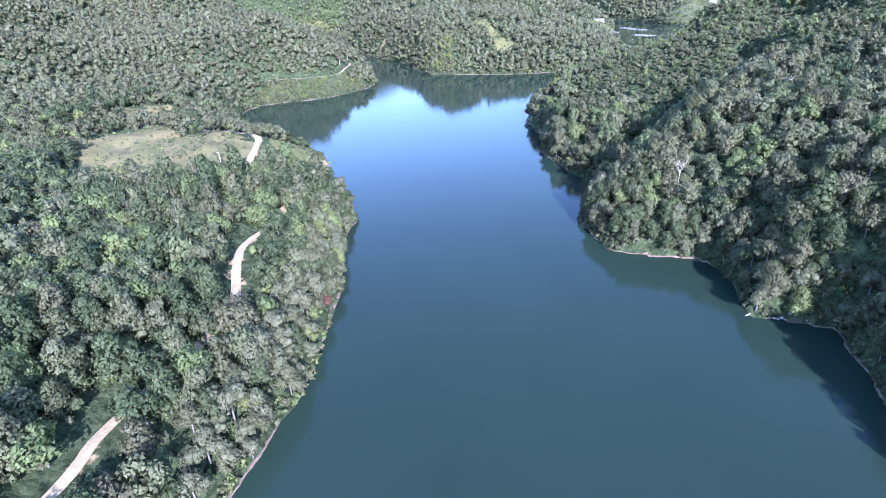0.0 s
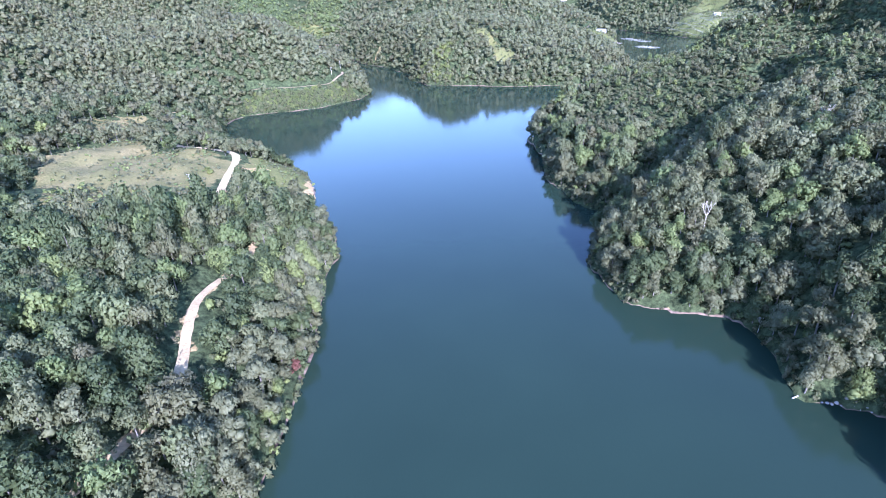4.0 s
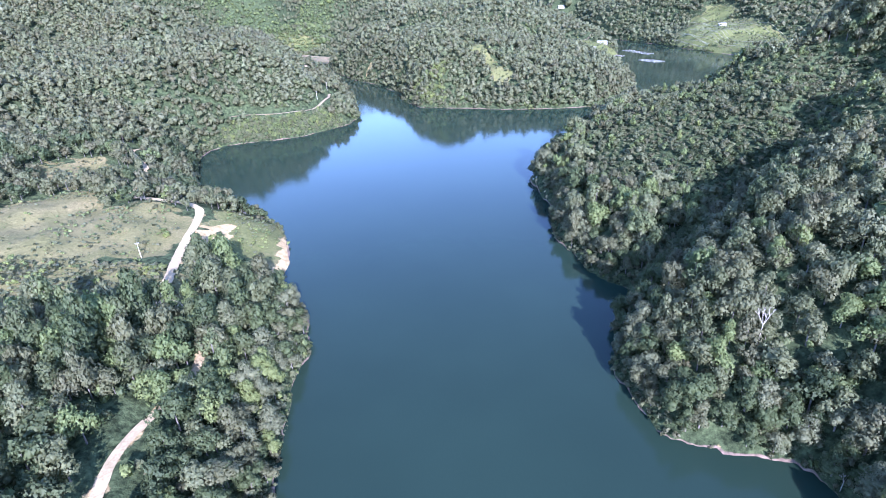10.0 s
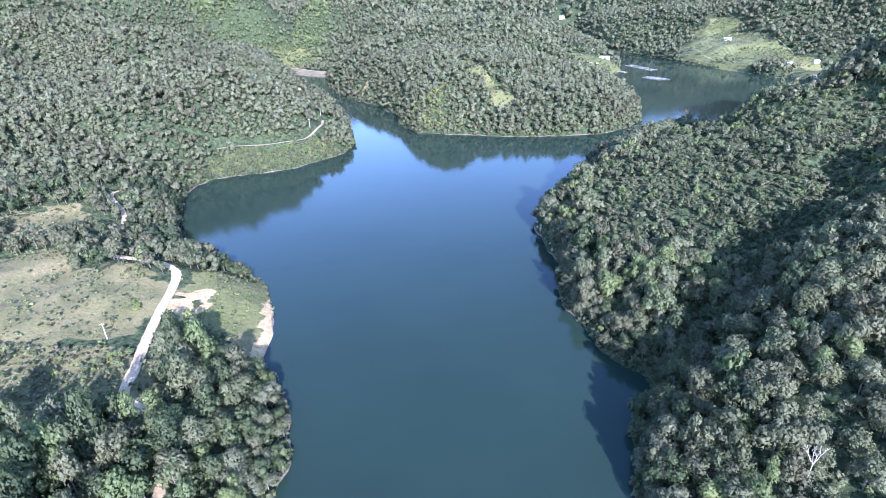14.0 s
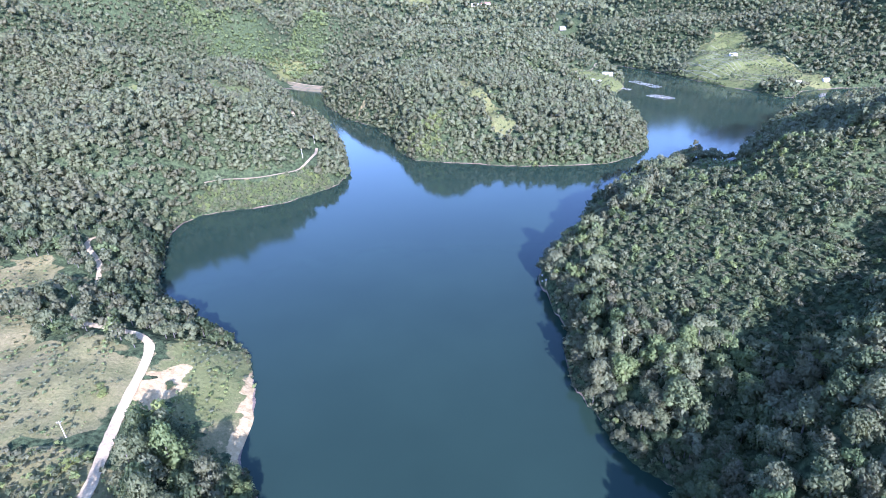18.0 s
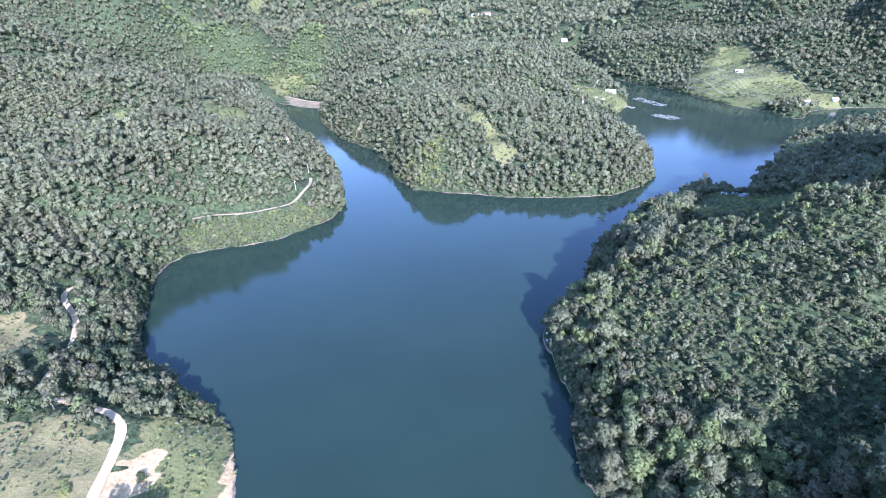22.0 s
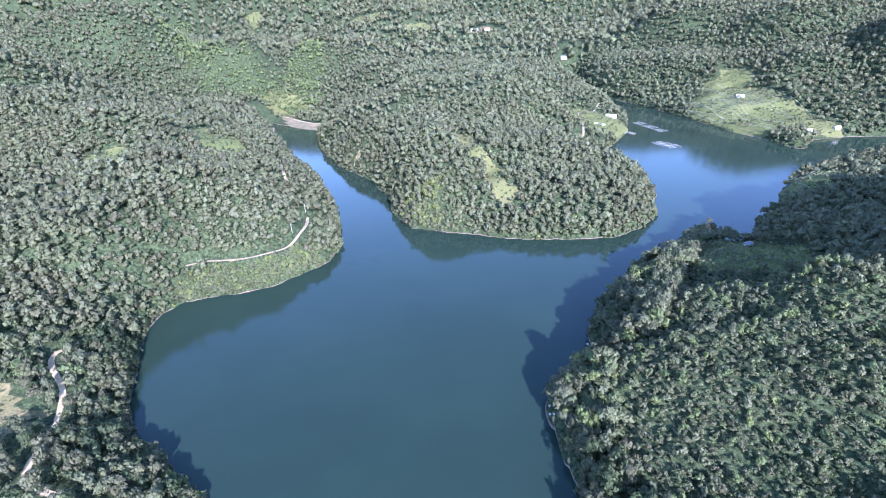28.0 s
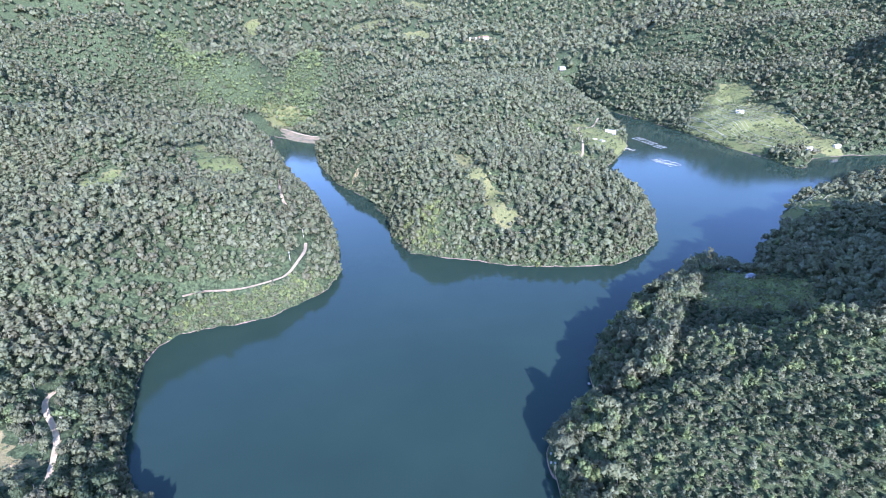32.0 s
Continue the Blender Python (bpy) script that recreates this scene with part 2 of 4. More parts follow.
def ramp(tree, source, stops):
    n = tree.nodes.new("ShaderNodeValToRGB")
    e = n.color_ramp.elements
    while len(e) < len(stops):
        e.new(0.5)
    for k, (at, colour) in enumerate(stops):
        e[k].position, e[k].color = at, (*colour, 1)
    tree.links.new(source, n.inputs[0])
    return n.outputs[0]


def mix(tree, factor, a, b, how="MIX"):
    n = tree.nodes.new("ShaderNodeMix")
    n.data_type, n.blend_type = "RGBA", how
    for value, socket in ((factor, n.inputs[0]), (a, n.inputs[6]), (b, n.inputs[7])):
        if isinstance(value, (float, int)):
            socket.default_value = value
        elif isinstance(value, tuple):
            socket.default_value = (*value, 1)
        else:
            tree.links.new(value, socket)
    return n.outputs[2]


def noise_at(tree, scale, detail=4, rough=0.6, vector=None):
    n = node(tree, "ShaderNodeTexNoise", Scale=scale, Detail=detail, Roughness=rough)
    if vector is None:
        g = tree.nodes.new("ShaderNodeNewGeometry")
        vector = g.outputs["Position"]
    tree.links.new(vector, n.inputs["Vector"])
    return n.outputs["Fac"]


def bump(tree, b, source, strength, distance):
    n = node(tree, "ShaderNodeBump", Strength=strength, Distance=distance)
    tree.links.new(source, n.inputs["Height"])
    tree.links.new(n.outputs[0], b.inputs["Normal"])


def math_node(tree, how, a, b):
    n = tree.nodes.new("ShaderNodeMath")
    n.operation, n.use_clamp = how, False
    for value, socket in ((a, n.inputs[0]), (b, n.inputs[1])):
        if isinstance(value, (float, int)):
            socket.default_value = value
        else:
            tree.links.new(value, socket)
    return n.outputs[0]


def speckled(name, dark, light, scale, rough=0.85, relief=0.05, coarse=0.15):
    m, t, b = material(name, rough)
    fine = ramp(t, noise_at(t, scale), [(0.3, dark), (0.7, light)])
    patch = ramp(t, noise_at(t, scale * coarse, 3), [(0.35, (0.75, 0.75, 0.75)), (0.7, (1.1, 1.1, 1.1))])
    t.links.new(mix(t, 1.0, fine, patch, "MULTIPLY"), b.inputs["Base Color"])
    bump(t, b, noise_at(t, scale * 2), 0.6, relief)
    return m


def leaf_material(name, stops, shine=0.55):
    m, t, b = material(name, shine)
    tint = t.nodes.new("ShaderNodeAttribute")
    tint.attribute_name = "tint"
    base = ramp(t, tint.outputs["Fac"], stops)
    g = t.nodes.new("ShaderNodeNewGeometry")
    each = ramp(t, g.outputs["Random Per Island"], [(0.0, (0.80, 0.82, 0.78)), (0.55, (1.0, 1.0, 1.0)), (1.0, (1.20, 1.19, 1.17))])
    fine = ramp(t, noise_at(t, 2.6, 3, 0.7), [(0.3, (0.86, 0.87, 0.85)), (0.5, (1.0, 1.0, 1.0)), (0.7, (1.12, 1.12, 1.10))])
    t.links.new(mix(t, 1.0, mix(t, 1.0, base, each, "MULTIPLY"), fine, "MULTIPLY"), b.inputs["Base Color"])
    bump(t, b, noise_at(t, 3.2, 3, 0.7), 0.5, 0.2)
    b.inputs["Specular IOR Level"].default_value = 0.28
    thin = t.nodes.new("ShaderNodeBsdfTranslucent")
    t.links.new(b.inputs["Base Color"].links[0].from_socket, thin.inputs["Color"])
    both = t.nodes.new("ShaderNodeMixShader")
    both.inputs[0].default_value = 0.48
    t.links.new(b.outputs[0], both.inputs[1])
    t.links.new(thin.outputs[0], both.inputs[2])
    t.links.new(both.outputs[0], t.nodes["Material Output"].inputs["Surface"])
    return m


LEAF = leaf_material("leaves", [(0.0, (0.068, 0.090, 0.040)), (0.2, (0.104, 0.130, 0.054)), (0.36, (0.154, 0.148, 0.080)), (0.5, (0.166, 0.180, 0.086)), (0.62, (0.184, 0.192, 0.104)),
                                (0.74, (0.158, 0.198, 0.074)), (0.88, (0.212, 0.244, 0.086)), (1.0, (0.270, 0.296, 0.092))])
BARK = speckled("bark", (0.10, 0.085, 0.07), (0.26, 0.24, 0.21), 3.0)
PALE_BARK = speckled("pale_bark", (0.38, 0.345, 0.28), (0.60, 0.55, 0.46), 3.0)
GRAVEL = speckled("road_gravel", (0.33, 0.245, 0.125), (0.53, 0.405, 0.225), 1.3, 0.9, 0.04)
TRACK = speckled("track_earth", (0.23, 0.172, 0.092), (0.43, 0.33, 0.19), 0.5, 0.95, 0.06)
CONCRETE = speckled("concrete", (0.46, 0.43, 0.37), (0.60, 0.56, 0.48), 2.0)
WHITEWASH = speckled("whitewash", (0.60, 0.57, 0.50), (0.78, 0.74, 0.65), 1.2)
ROOF_SHEET = speckled("pale_roof_sheet", (0.36, 0.35, 0.32), (0.54, 0.52, 0.47), 0.9, 0.5)
ROOF_RED = speckled("red_roof_tile", (0.32, 0.10, 0.07), (0.48, 0.18, 0.13), 1.0)
DARK_WOOD = speckled("dark_wood", (0.05, 0.04, 0.03), (0.13, 0.11, 0.09), 2.0)
PALE_WOOD = speckled("pale_wood", (0.30, 0.28, 0.24), (0.48, 0.455, 0.40), 2.0)
STONE = speckled("stone", (0.30, 0.26, 0.23), (0.52, 0.47, 0.42), 1.5)
PLASTIC = speckled("float_plastic", (0.50, 0.52, 0.53), (0.66, 0.67, 0.67), 1.0, 0.4)


def ground_material():
    m, t, b = material("ground_cover", 0.95)
    b.inputs["Specular IOR Level"].default_value = 0.08
    floor = ramp(t, noise_at(t, 0.42, 5, 0.65), [(0.36, (0.016, 0.022, 0.010)), (0.5, (0.046, 0.060, 0.026)), (0.64, (0.082, 0.102, 0.044))])
    blades = ramp(t, noise_at(t, 0.9, 6, 0.7), [(0.25, (0.100, 0.093, 0.042)), (0.55, (0.205, 0.168, 0.084)), (0.8, (0.30, 0.240, 0.132))])
    patches = ramp(t, noise_at(t, 0.055, 4), [(0.38, (0.76, 0.80, 0.70)), (0.62, (1.14, 1.10, 1.06))])
    grassy = mix(t, 1.0, blades, patches, "MULTIPLY")
    lush = ramp(t, noise_at(t, 0.5, 6, 0.7), [(0.3, (0.072, 0.086, 0.026)), (0.6, (0.140, 0.152, 0.050)), (0.8, (0.20, 0.20, 0.075))])
    soil = ramp(t, noise_at(t, 0.35, 5), [(0.25, (0.25, 0.165, 0.075)), (0.5, (0.41, 0.295, 0.140)), (0.75, (0.54, 0.410, 0.210))])
    cover = t.nodes.new("ShaderNodeAttribute")
    cover.attribute_name = "cover"
    share = t.nodes.new("ShaderNodeSeparateColor")
    t.links.new(cover.outputs["Color"], share.inputs[0])
    ragged = math_node(t, "SUBTRACT", noise_at(t, 0.22, 5), 0.5)
    grass_on = ramp(t, math_node(t, "ADD", share.outputs[1], ragged), [(0.42, (0, 0, 0)), (0.58, (1, 1, 1))])
    soil_on = ramp(t, math_node(t, "ADD", share.outputs[0], math_node(t, "MULTIPLY", ragged, 1.6)), [(0.45, (0, 0, 0)), (0.60, (1, 1, 1))])
    place = t.nodes.new("ShaderNodeNewGeometry")
    height = t.nodes.new("ShaderNodeSeparateXYZ")
    t.links.new(place.outputs["Position"], height.inputs[0])
    stretch = math_node(t, "MULTIPLY", math_node(t, "SUBTRACT", noise_at(t, 0.03, 2), 0.56), 3.2)
    edge = math_node(t, "SUBTRACT", math_node(t, "ADD", height.outputs[2], math_node(t, "MULTIPLY", ragged, 1.4)), stretch)
    shore = ramp(t, math_node(t, "MULTIPLY", edge, 0.4), [(0.14, (1, 1, 1)), (0.24, (0, 0, 0))])
    colour = mix(t, grass_on, floor, mix(t, share.outputs[2], grassy, lush))
    colour = mix(t, soil_on, colour, soil)
    wet = ramp(t, noise_at(t, 0.5, 5), [(0.3, (0.10, 0.072, 0.055)), (0.55, (0.20, 0.145, 0.105)), (0.75, (0.32, 0.24, 0.175))])
    colour = mix(t, shore, colour, wet)
    t.links.new(colour, b.inputs["Base Color"])
    bump(t, b, noise_at(t, 0.5, 7, 0.68), 0.8, 1.0)
    return m


def water_material():
    m, t, b = material("reservoir_water", 0.06)
    b.inputs["IOR"].default_value = 1.333
    b.inputs["Specular IOR Level"].default_value = 0.29
    murk = ramp(t, noise_at(t, 0.012, 3), [(0.35, (0.0155, 0.0290, 0.0195)), (0.65, (0.0180, 0.0335, 0.0225))])
    t.links.new(murk, b.inputs["Base Color"])
    g = t.nodes.new("ShaderNodeNewGeometry")
    stretch = node(t, "ShaderNodeMapping", Scale=(0.8, 0.35, 1.0))
    t.links.new(g.outputs["Position"], stretch.inputs[0])
    ripple = noise_at(t, 1.6, 5, 0.6, stretch.outputs[0])
    bump(t, b, ripple, 0.35, 0.06)
    return m


# ---- ground and water ----
def lines(parts):
    return np.concatenate([np.arange(a, b, s, dtype=float) for a, b, s in parts])


def mesh_of(name, verts, faces, mats, smooth=False, index=None):
    """A mesh from arrays; faces all have the same number of corners."""
    me = bpy.data.meshes.new(name)
    verts, faces = np.asarray(verts, np.float32), np.asarray(faces, np.int32)
    n, k = faces.shape
    me.vertices.add(len(verts))
    me.vertices.foreach_set("co", verts.ravel())
    me.loops.add(n * k)
    me.loops.foreach_set("vertex_index", faces.ravel())
    me.polygons.add(n)
    me.polygons.foreach_set("loop_start", np.arange(n, dtype=np.int32) * k)
    if smooth:
        me.polygons.foreach_set("use_smooth", np.ones(n, bool))
    for m in mats:
        me.materials.append(m)
    if index is not None:
        me.polygons.foreach_set("material_index", np.asarray(index, np.int32))
    me.update(calc_edges=True)
    return me


def set_normals(me, normals):
    me.attributes.new("custom_normal", "FLOAT_VECTOR", "POINT").data.foreach_set("vector", np.asarray(normals, np.float32).ravel())


gx = lines([(-3600, -800, 60), (-800, -440, 12), (-440, -270, 5), (-270, 240, 3), (240, 520, 5), (520, 1000, 12), (1000, 3601, 60)])
gy = lines([(-900, -60, 15), (-60, 0, 6), (0, 640, 3), (640, 1250, 6), (1250, 2000, 15), (2000, 4801, 60)])
GX, GY = np.meshgrid(gx, gy)
px, py = GX.ravel(), GY.ravel()
pz = cut_for_roads(px, py, ground_height(px, py))
n_x, n_y = len(gx), len(gy)
cell = np.arange((n_y - 1) * (n_x - 1))
corner = cell // (n_x - 1) * n_x + cell % (n_x - 1)
ground_mesh = mesh_of("ground", np.stack([px, py, pz], 1), np.stack([corner, corner + 1, corner + n_x + 1, corner + n_x], 1), [ground_material()], True)
soil_share, grass_share, lush_share = open_ground(px, py)
shore_d = bank_distance(px, py)
spit = np.exp(-(((px + 96) / 14) ** 4 + ((py - 275) / 34) ** 6)) * np.clip((np.where(py > 297, 2.4, 3.7) - shore_d) / 1.2, 0, 1)
soil_share = np.maximum(soil_share, 1.6 * spit)
eroded = np.max([np.clip(1.6 * (1 - np.hypot(px - bx, py - by) / far), 0, 1) for bx, by, far in EROSION], axis=0)
soil_share = np.maximum(soil_share, 0.55 * eroded * np.clip((2.6 - shore_d) / 1.4, 0, 1) * (shore_d > -1))
for line, wide in zip(ROAD_LINES, (3.6, 3.0, 2.2, 1.6, 2.4, 3.5)):
    soil_share = np.maximum(soil_share, 0.55 * np.clip((wide - line_distance(px, py, line)) / 2.0, 0, 1))
layer = ground_mesh.attributes.new("cover", "FLOAT_COLOR", "POINT")
layer.data.foreach_set("color", np.stack([soil_share, grass_share, lush_share, 0 * px + 1], 1).astype(np.float32).ravel())
ground = tagged(new("ground", ground_mesh), "steep wooded hills round a reservoir with bare shore soil", "ground", kind="structure")
water_mesh = mesh_of("water", [(-700, -900, 0), (1300, -900, 0), (1300, 1700, 0), (-700, 1700, 0)], [(0, 1, 2, 3)], [water_material()])
water = tagged(new("water", water_mesh), "calm murky green reservoir water with faint ripples", "water", kind="structure")


# ---- roads ----
def ribbon(line, width, lift, seed):
    r = np.random.RandomState(seed)
    way = np.gradient(line, axis=0)
    way /= np.hypot(way[:, 0], way[:, 1])[:, None] + 1e-9
    side = np.stack([way[:, 1], -way[:, 0]], 1)
    across = np.array([-1.0, -0.5, 0.0, 0.5, 1.0])
    wide = np.reshape(width, (-1, 1)) / 2 * (1 + 0.06 * r.randn(len(line), 1)) * across[None]
    p = line[:, None] + side[:, None] * wide[..., None]
    z = road_levels(line)[:, None] + lift + 0.06 * (1 - across ** 2)
    v = np.concatenate([p, z[..., None]], 2).reshape(-1, 3)
    n = len(line)
    i = np.arange((n - 1) * 4)
    c = i // 4 * 5 + i % 4
    return v, np.stack([c, c + 1, c + 6, c + 5], 1)


def road(points, width, label, lift=0.12, broad=None, surface=GRAVEL):
    line = polyline(points, 3.0)
    wide = np.full(len(line), width)
    if broad:
        wide += (broad[2] - width) * ((line[:, 1] > broad[0]) & (line[:, 1] < broad[1]))
    v, f = ribbon(line, wide, lift, len(points))
    return tagged(new("road", mesh_of("road", v, f, [surface], True)), label, "road", kind="structure")


road(LAKE_ROAD, 3.1, "pale sunlit gravel road along the wooded shore", broad=(203, 306, 4.4))
road(HILL_ROAD, 2.9, "pale gravel track cut into the wooded hillside", surface=TRACK)
road(NORTH_ROAD, 3.2, "short open stretch of pale track above the inlet", surface=TRACK)
road(DAM_ROAD, 3.4, "pale dirt road leading down to the dam", surface=TRACK)
road(CAPE_TRACK, 3.0, "pale dirt track winding down to the lakeside house", surface=TRACK)
road(CAPE_PATH, 1.8, "short pale path below a grassy clearing", surface=TRACK)


# ---- woods ----
def icosphere(levels):
    bm = bmesh.new()
    bmesh.ops.create_icosphere(bm, subdivisions=levels, radius=1)
    bm.verts.ensure_lookup_table()
    v = np.array([p.co for p in bm.verts])
    f = np.array([[p.index for p in q.verts] for q in bm.faces])
    bm.free()
    return v, f


BALLS = {1: icosphere(1), 2: icosphere(2), 0: (np.array([(1, 0, 0), (-1, 0, 0), (0, 1, 0), (0, -1, 0), (0, 0, 1), (0, 0, -1)], float),
                                              np.array([(0, 2, 4), (2, 1, 4), (1, 3, 4), (3, 0, 4), (2, 0, 5), (1, 2, 5), (3, 1, 5), (0, 3, 5)]))}


def crown(seed, leaves, size, lobes, ball, inner, kind="round", mass=0.66):
    """A crown of radius about 1 over z = 0: leaf sprays on several lobes over a rough inner mass."""
    r = np.random.RandomState(seed)
    if kind == "pine":
        level = np.linspace(0.15, 1.75, lobes)
        a = r.uniform(0, 6.283, lobes)
        out = (1.0 - level / 2.1) * 0.55
        mid = np.stack([out * np.cos(a), out * np.sin(a), level], 1)
        rad = 0.30 + 0.38 * (1.0 - level / 2.0)
        squash = np.array([1, 1, 0.6])
    else:
        main = max(1, lobes // 3)
        a, u = r.uniform(0, 6.283, main), r.uniform(0, 1, main)
        out = 0.74 * np.sqrt(u)
        hub = np.stack([out * np.cos(a), out * np.sin(a), 0.40 + 0.85 * r.rand(main) - 0.25 * u], 1)
        hub[0] = (0.1 * r.randn(), 0.1 * r.randn(), 1.0)
        own = np.arange(lobes) % main
        side = r.randn(lobes, 3)
        side /= np.linalg.norm(side, axis=1)[:, None]
        mid = hub[own] + side * (0.34, 0.34, 0.26) * (np.arange(lobes) >= main)[:, None]
        mid[:, 2] = np.maximum(mid[:, 2], 0.25)
        rad = np.where(np.arange(lobes) < main, r.uniform(0.28, 0.46, lobes), r.uniform(0.14, 0.30, lobes))
        squash = np.array([1, 1, 0.9])
    verts, faces, normals, base = [], [], [], 0
    bv, bf = BALLS[ball]
    for c, q in list(zip(mid, rad))[:inner]:
        v = c + bv * q * mass * squash * (1 + 0.16 * r.randn(len(bv), 1))
        verts.append(v)
        normals.append(bv)
        faces.append(bf + base)
        base += len(v)
    heart = np.array((0, 0, 0.45))
    pts, nor = [], []
    while len(pts) < leaves:
        k = r.randint(lobes)
        d = r.randn(3)
        d[2] = d[2] * 0.9 + 0.35
        d /= np.linalg.norm(d)
        p = mid[k] + d * rad[k] * squash * r.uniform(0.78, 1.28)
        if p[2] < -0.02 or (np.linalg.norm((p - mid) / squash, axis=1) < rad * 0.66).any():
            continue
        pts.append(p)
        nor.append(d)
    p, d = np.array(pts), np.array(nor)
    n = d + 0.55 * r.randn(leaves, 3) + (0, 0, 0.25)
    n /= np.linalg.norm(n, axis=1)[:, None]
    t = np.cross(n, r.randn(leaves, 3))
    t /= np.linalg.norm(t, axis=1)[:, None]
    s = np.cross(n, t)
    w = size * r.uniform(0.5, 1.5, (leaves, 1))
    tri = np.stack([p + t * w, p - t * w * 0.6 + s * w * 0.85, p - t * w * 0.6 - s * w * 0.85 + n * w * 0.3], 1)
    out = p - heart
    out /= np.linalg.norm(out, axis=1)[:, None]
    # a leaf spray is lit much as the side of the crown that it belongs to
    soft = 0.48 * d + 0.30 * out + 0.50 * n
    verts.append(tri.reshape(-1, 3))
    normals.append(np.repeat(soft, 3, axis=0))
    faces.append(np.arange(leaves * 3).reshape(-1, 3) + base)
    normals = np.concatenate(normals)
    return np.concatenate(verts), np.concatenate(faces), normals / (np.linalg.norm(normals, axis=1)[:, None] + 1e-9)


def stem(seed, sides):
    """A maker of slightly bent, tapered tubes with the given number of sides."""
    r = np.random.RandomState(seed)

    def tube(a, b, ra, rb):
        ang = np.arange(sides) * 6.283 / sides
        ring = np.stack([np.cos(ang), np.sin(ang), 0 * ang], 1)
        mid = (a + b) / 2 + r.uniform(-0.4, 0.4, 3) * (ra, ra, 0)
        v = np.concatenate([a + ring * ra, mid + ring * (ra + rb) / 2, b + ring * rb])
        f = []
        for k in range(2):
            for i in range(sides):
                j = (i + 1) % sides
                f += [(k * sides + i, k * sides + j, (k + 1) * sides + j), (k * sides + i, (k + 1) * sides + j, (k + 1) * sides + i)]
        return v, np.array(f)

    return tube


def tube_mesh(pieces, sides, seed):
    """Tubes (from, to, radius, radius) as one array of vertices and triangles."""
    tube = stem(seed, sides)
    verts, faces, base = [], [], 0
    for a, b, ra, rb in pieces:
        v, f = tube(np.array(a, float), np.array(b, float), ra, rb)
        verts.append(v)
        faces.append(f + base)
        base += len(v)
    return np.concatenate(verts), np.concatenate(faces)


# crowns by nearness: many leaf sprays close by, few far off
NEAR = [crown(10 + k, 880, 0.074, 24, 0, 8) for k in range(10)] + [crown(30 + k, 900, 0.074, 16, 0, 7, "pine") for k in range(2)]
MIDDLE = [crown(50 + k, 290, 0.118, 16, 0, 6, mass=0.76) for k in range(10)] + [crown(60 + k, 300, 0.115, 11, 0, 6, "pine", 0.76) for k in range(2)]
FAR = [crown(70 + k, 50, 0.215, 7, 0, 4, mass=0.98) for k in range(8)] + [crown(80 + k, 48, 0.22, 6, 0, 4, "pine", 0.98) for k in range(2)]
FARTHEST = [crown(90 + k, 16, 0.30, 3, 0, 1, mass=1.1) for k in range(6)]
BUSH = [crown(100 + k, 46, 0.235, 7, 0, 2) for k in range(5)]
SHRUB = [crown(120 + k, 72, 0.185, 9, 0, 3, mass=0.85) for k in range(7)]
TUFT = [crown(110 + k, 14, 0.40, 2, 0, 1) for k in range(4)]


def scatter(x0, x1, y0, y1, gap, seed):
    r = np.random.RandomState(seed)
    x, y = np.meshgrid(np.arange(x0, x1, gap, dtype=float), np.arange(y0, y1, gap, dtype=float))
    x[::2] += gap / 2
    x, y = x.ravel() + r.uniform(-0.46, 0.46, x.size) * gap, y.ravel() + r.uniform(-0.46, 0.46, y.size) * gap
    return x, y, r


def eye_distance(x, y):
    return np.hypot(x, y - np.clip(y, -45, 170))


def in_sight(x, y, room=35):
    return (np.abs(x) < 0.84 * (y + 62) + room) & (y > -45)


VALLEY = np.array([(-335, 1470), (-345, 1400), (-325, 1300), (-315, 1225), (-400, 1270), (-480, 1250), (-554, 1310), (-614, 1390), (-690, 1540), (-750, 1700)], float)


def steep(x, y):
    """Slope of the ground, in metres a metre."""
    z = ground_height(x, y)
    return np.hypot(ground_height(x + 3, y) - z, ground_height(x, y + 3) - z) / 3


def wooded(x, y, r, keep_off=2.2):
    """Where trees stand: on land, off the roads and the open ground."""
    d = bank_distance(x, y)
    ok = (d > 0.3) & in_sight(x, y)
    soil, grass, lush = open_ground(x, y)
    ok &= grass + soil < 0.25 + 0.25 * r.rand(len(x))
    for line, wide in zip(ROAD_LINES, (3.3, 4.4, 2.2, 1.8, 2.4, 2.4)):
        arched = ((y > 57) & (y < 90)) | ((y > 156) & (y < 184)) | ((y > 184) & (y < 203))
        bare = (((y > 203) & (y < 300)) | ((y > 90) & (y < 152))) & (x < -60)
        ok &= line_distance(x, y, line) > np.where(arched, 0.5, wide + keep_off * r.rand(len(x)) + np.where(y > 200, 4.0, 1.5) * bare)
    ok &= ~((x < -60) & (y > 244) & (y < 320) & (d < 8.5)) & ~((x > -228) & (x < -128) & (y > 216) & (y < 299))
    for bx, by, far in EROSION:
        ok &= ~((np.hypot(x - bx, y - by) < 0.7 * far) & (d < 2.2))
    dam = line_distance(x, y, np.array([(-385, 1180), (-355, 1170), (-330, 1158), (-243, 1090)], float))
    return ok & (dam > 22) & (line_distance(x, y, VALLEY) + 22 * waves(x, y, 50, 24) > 34), d


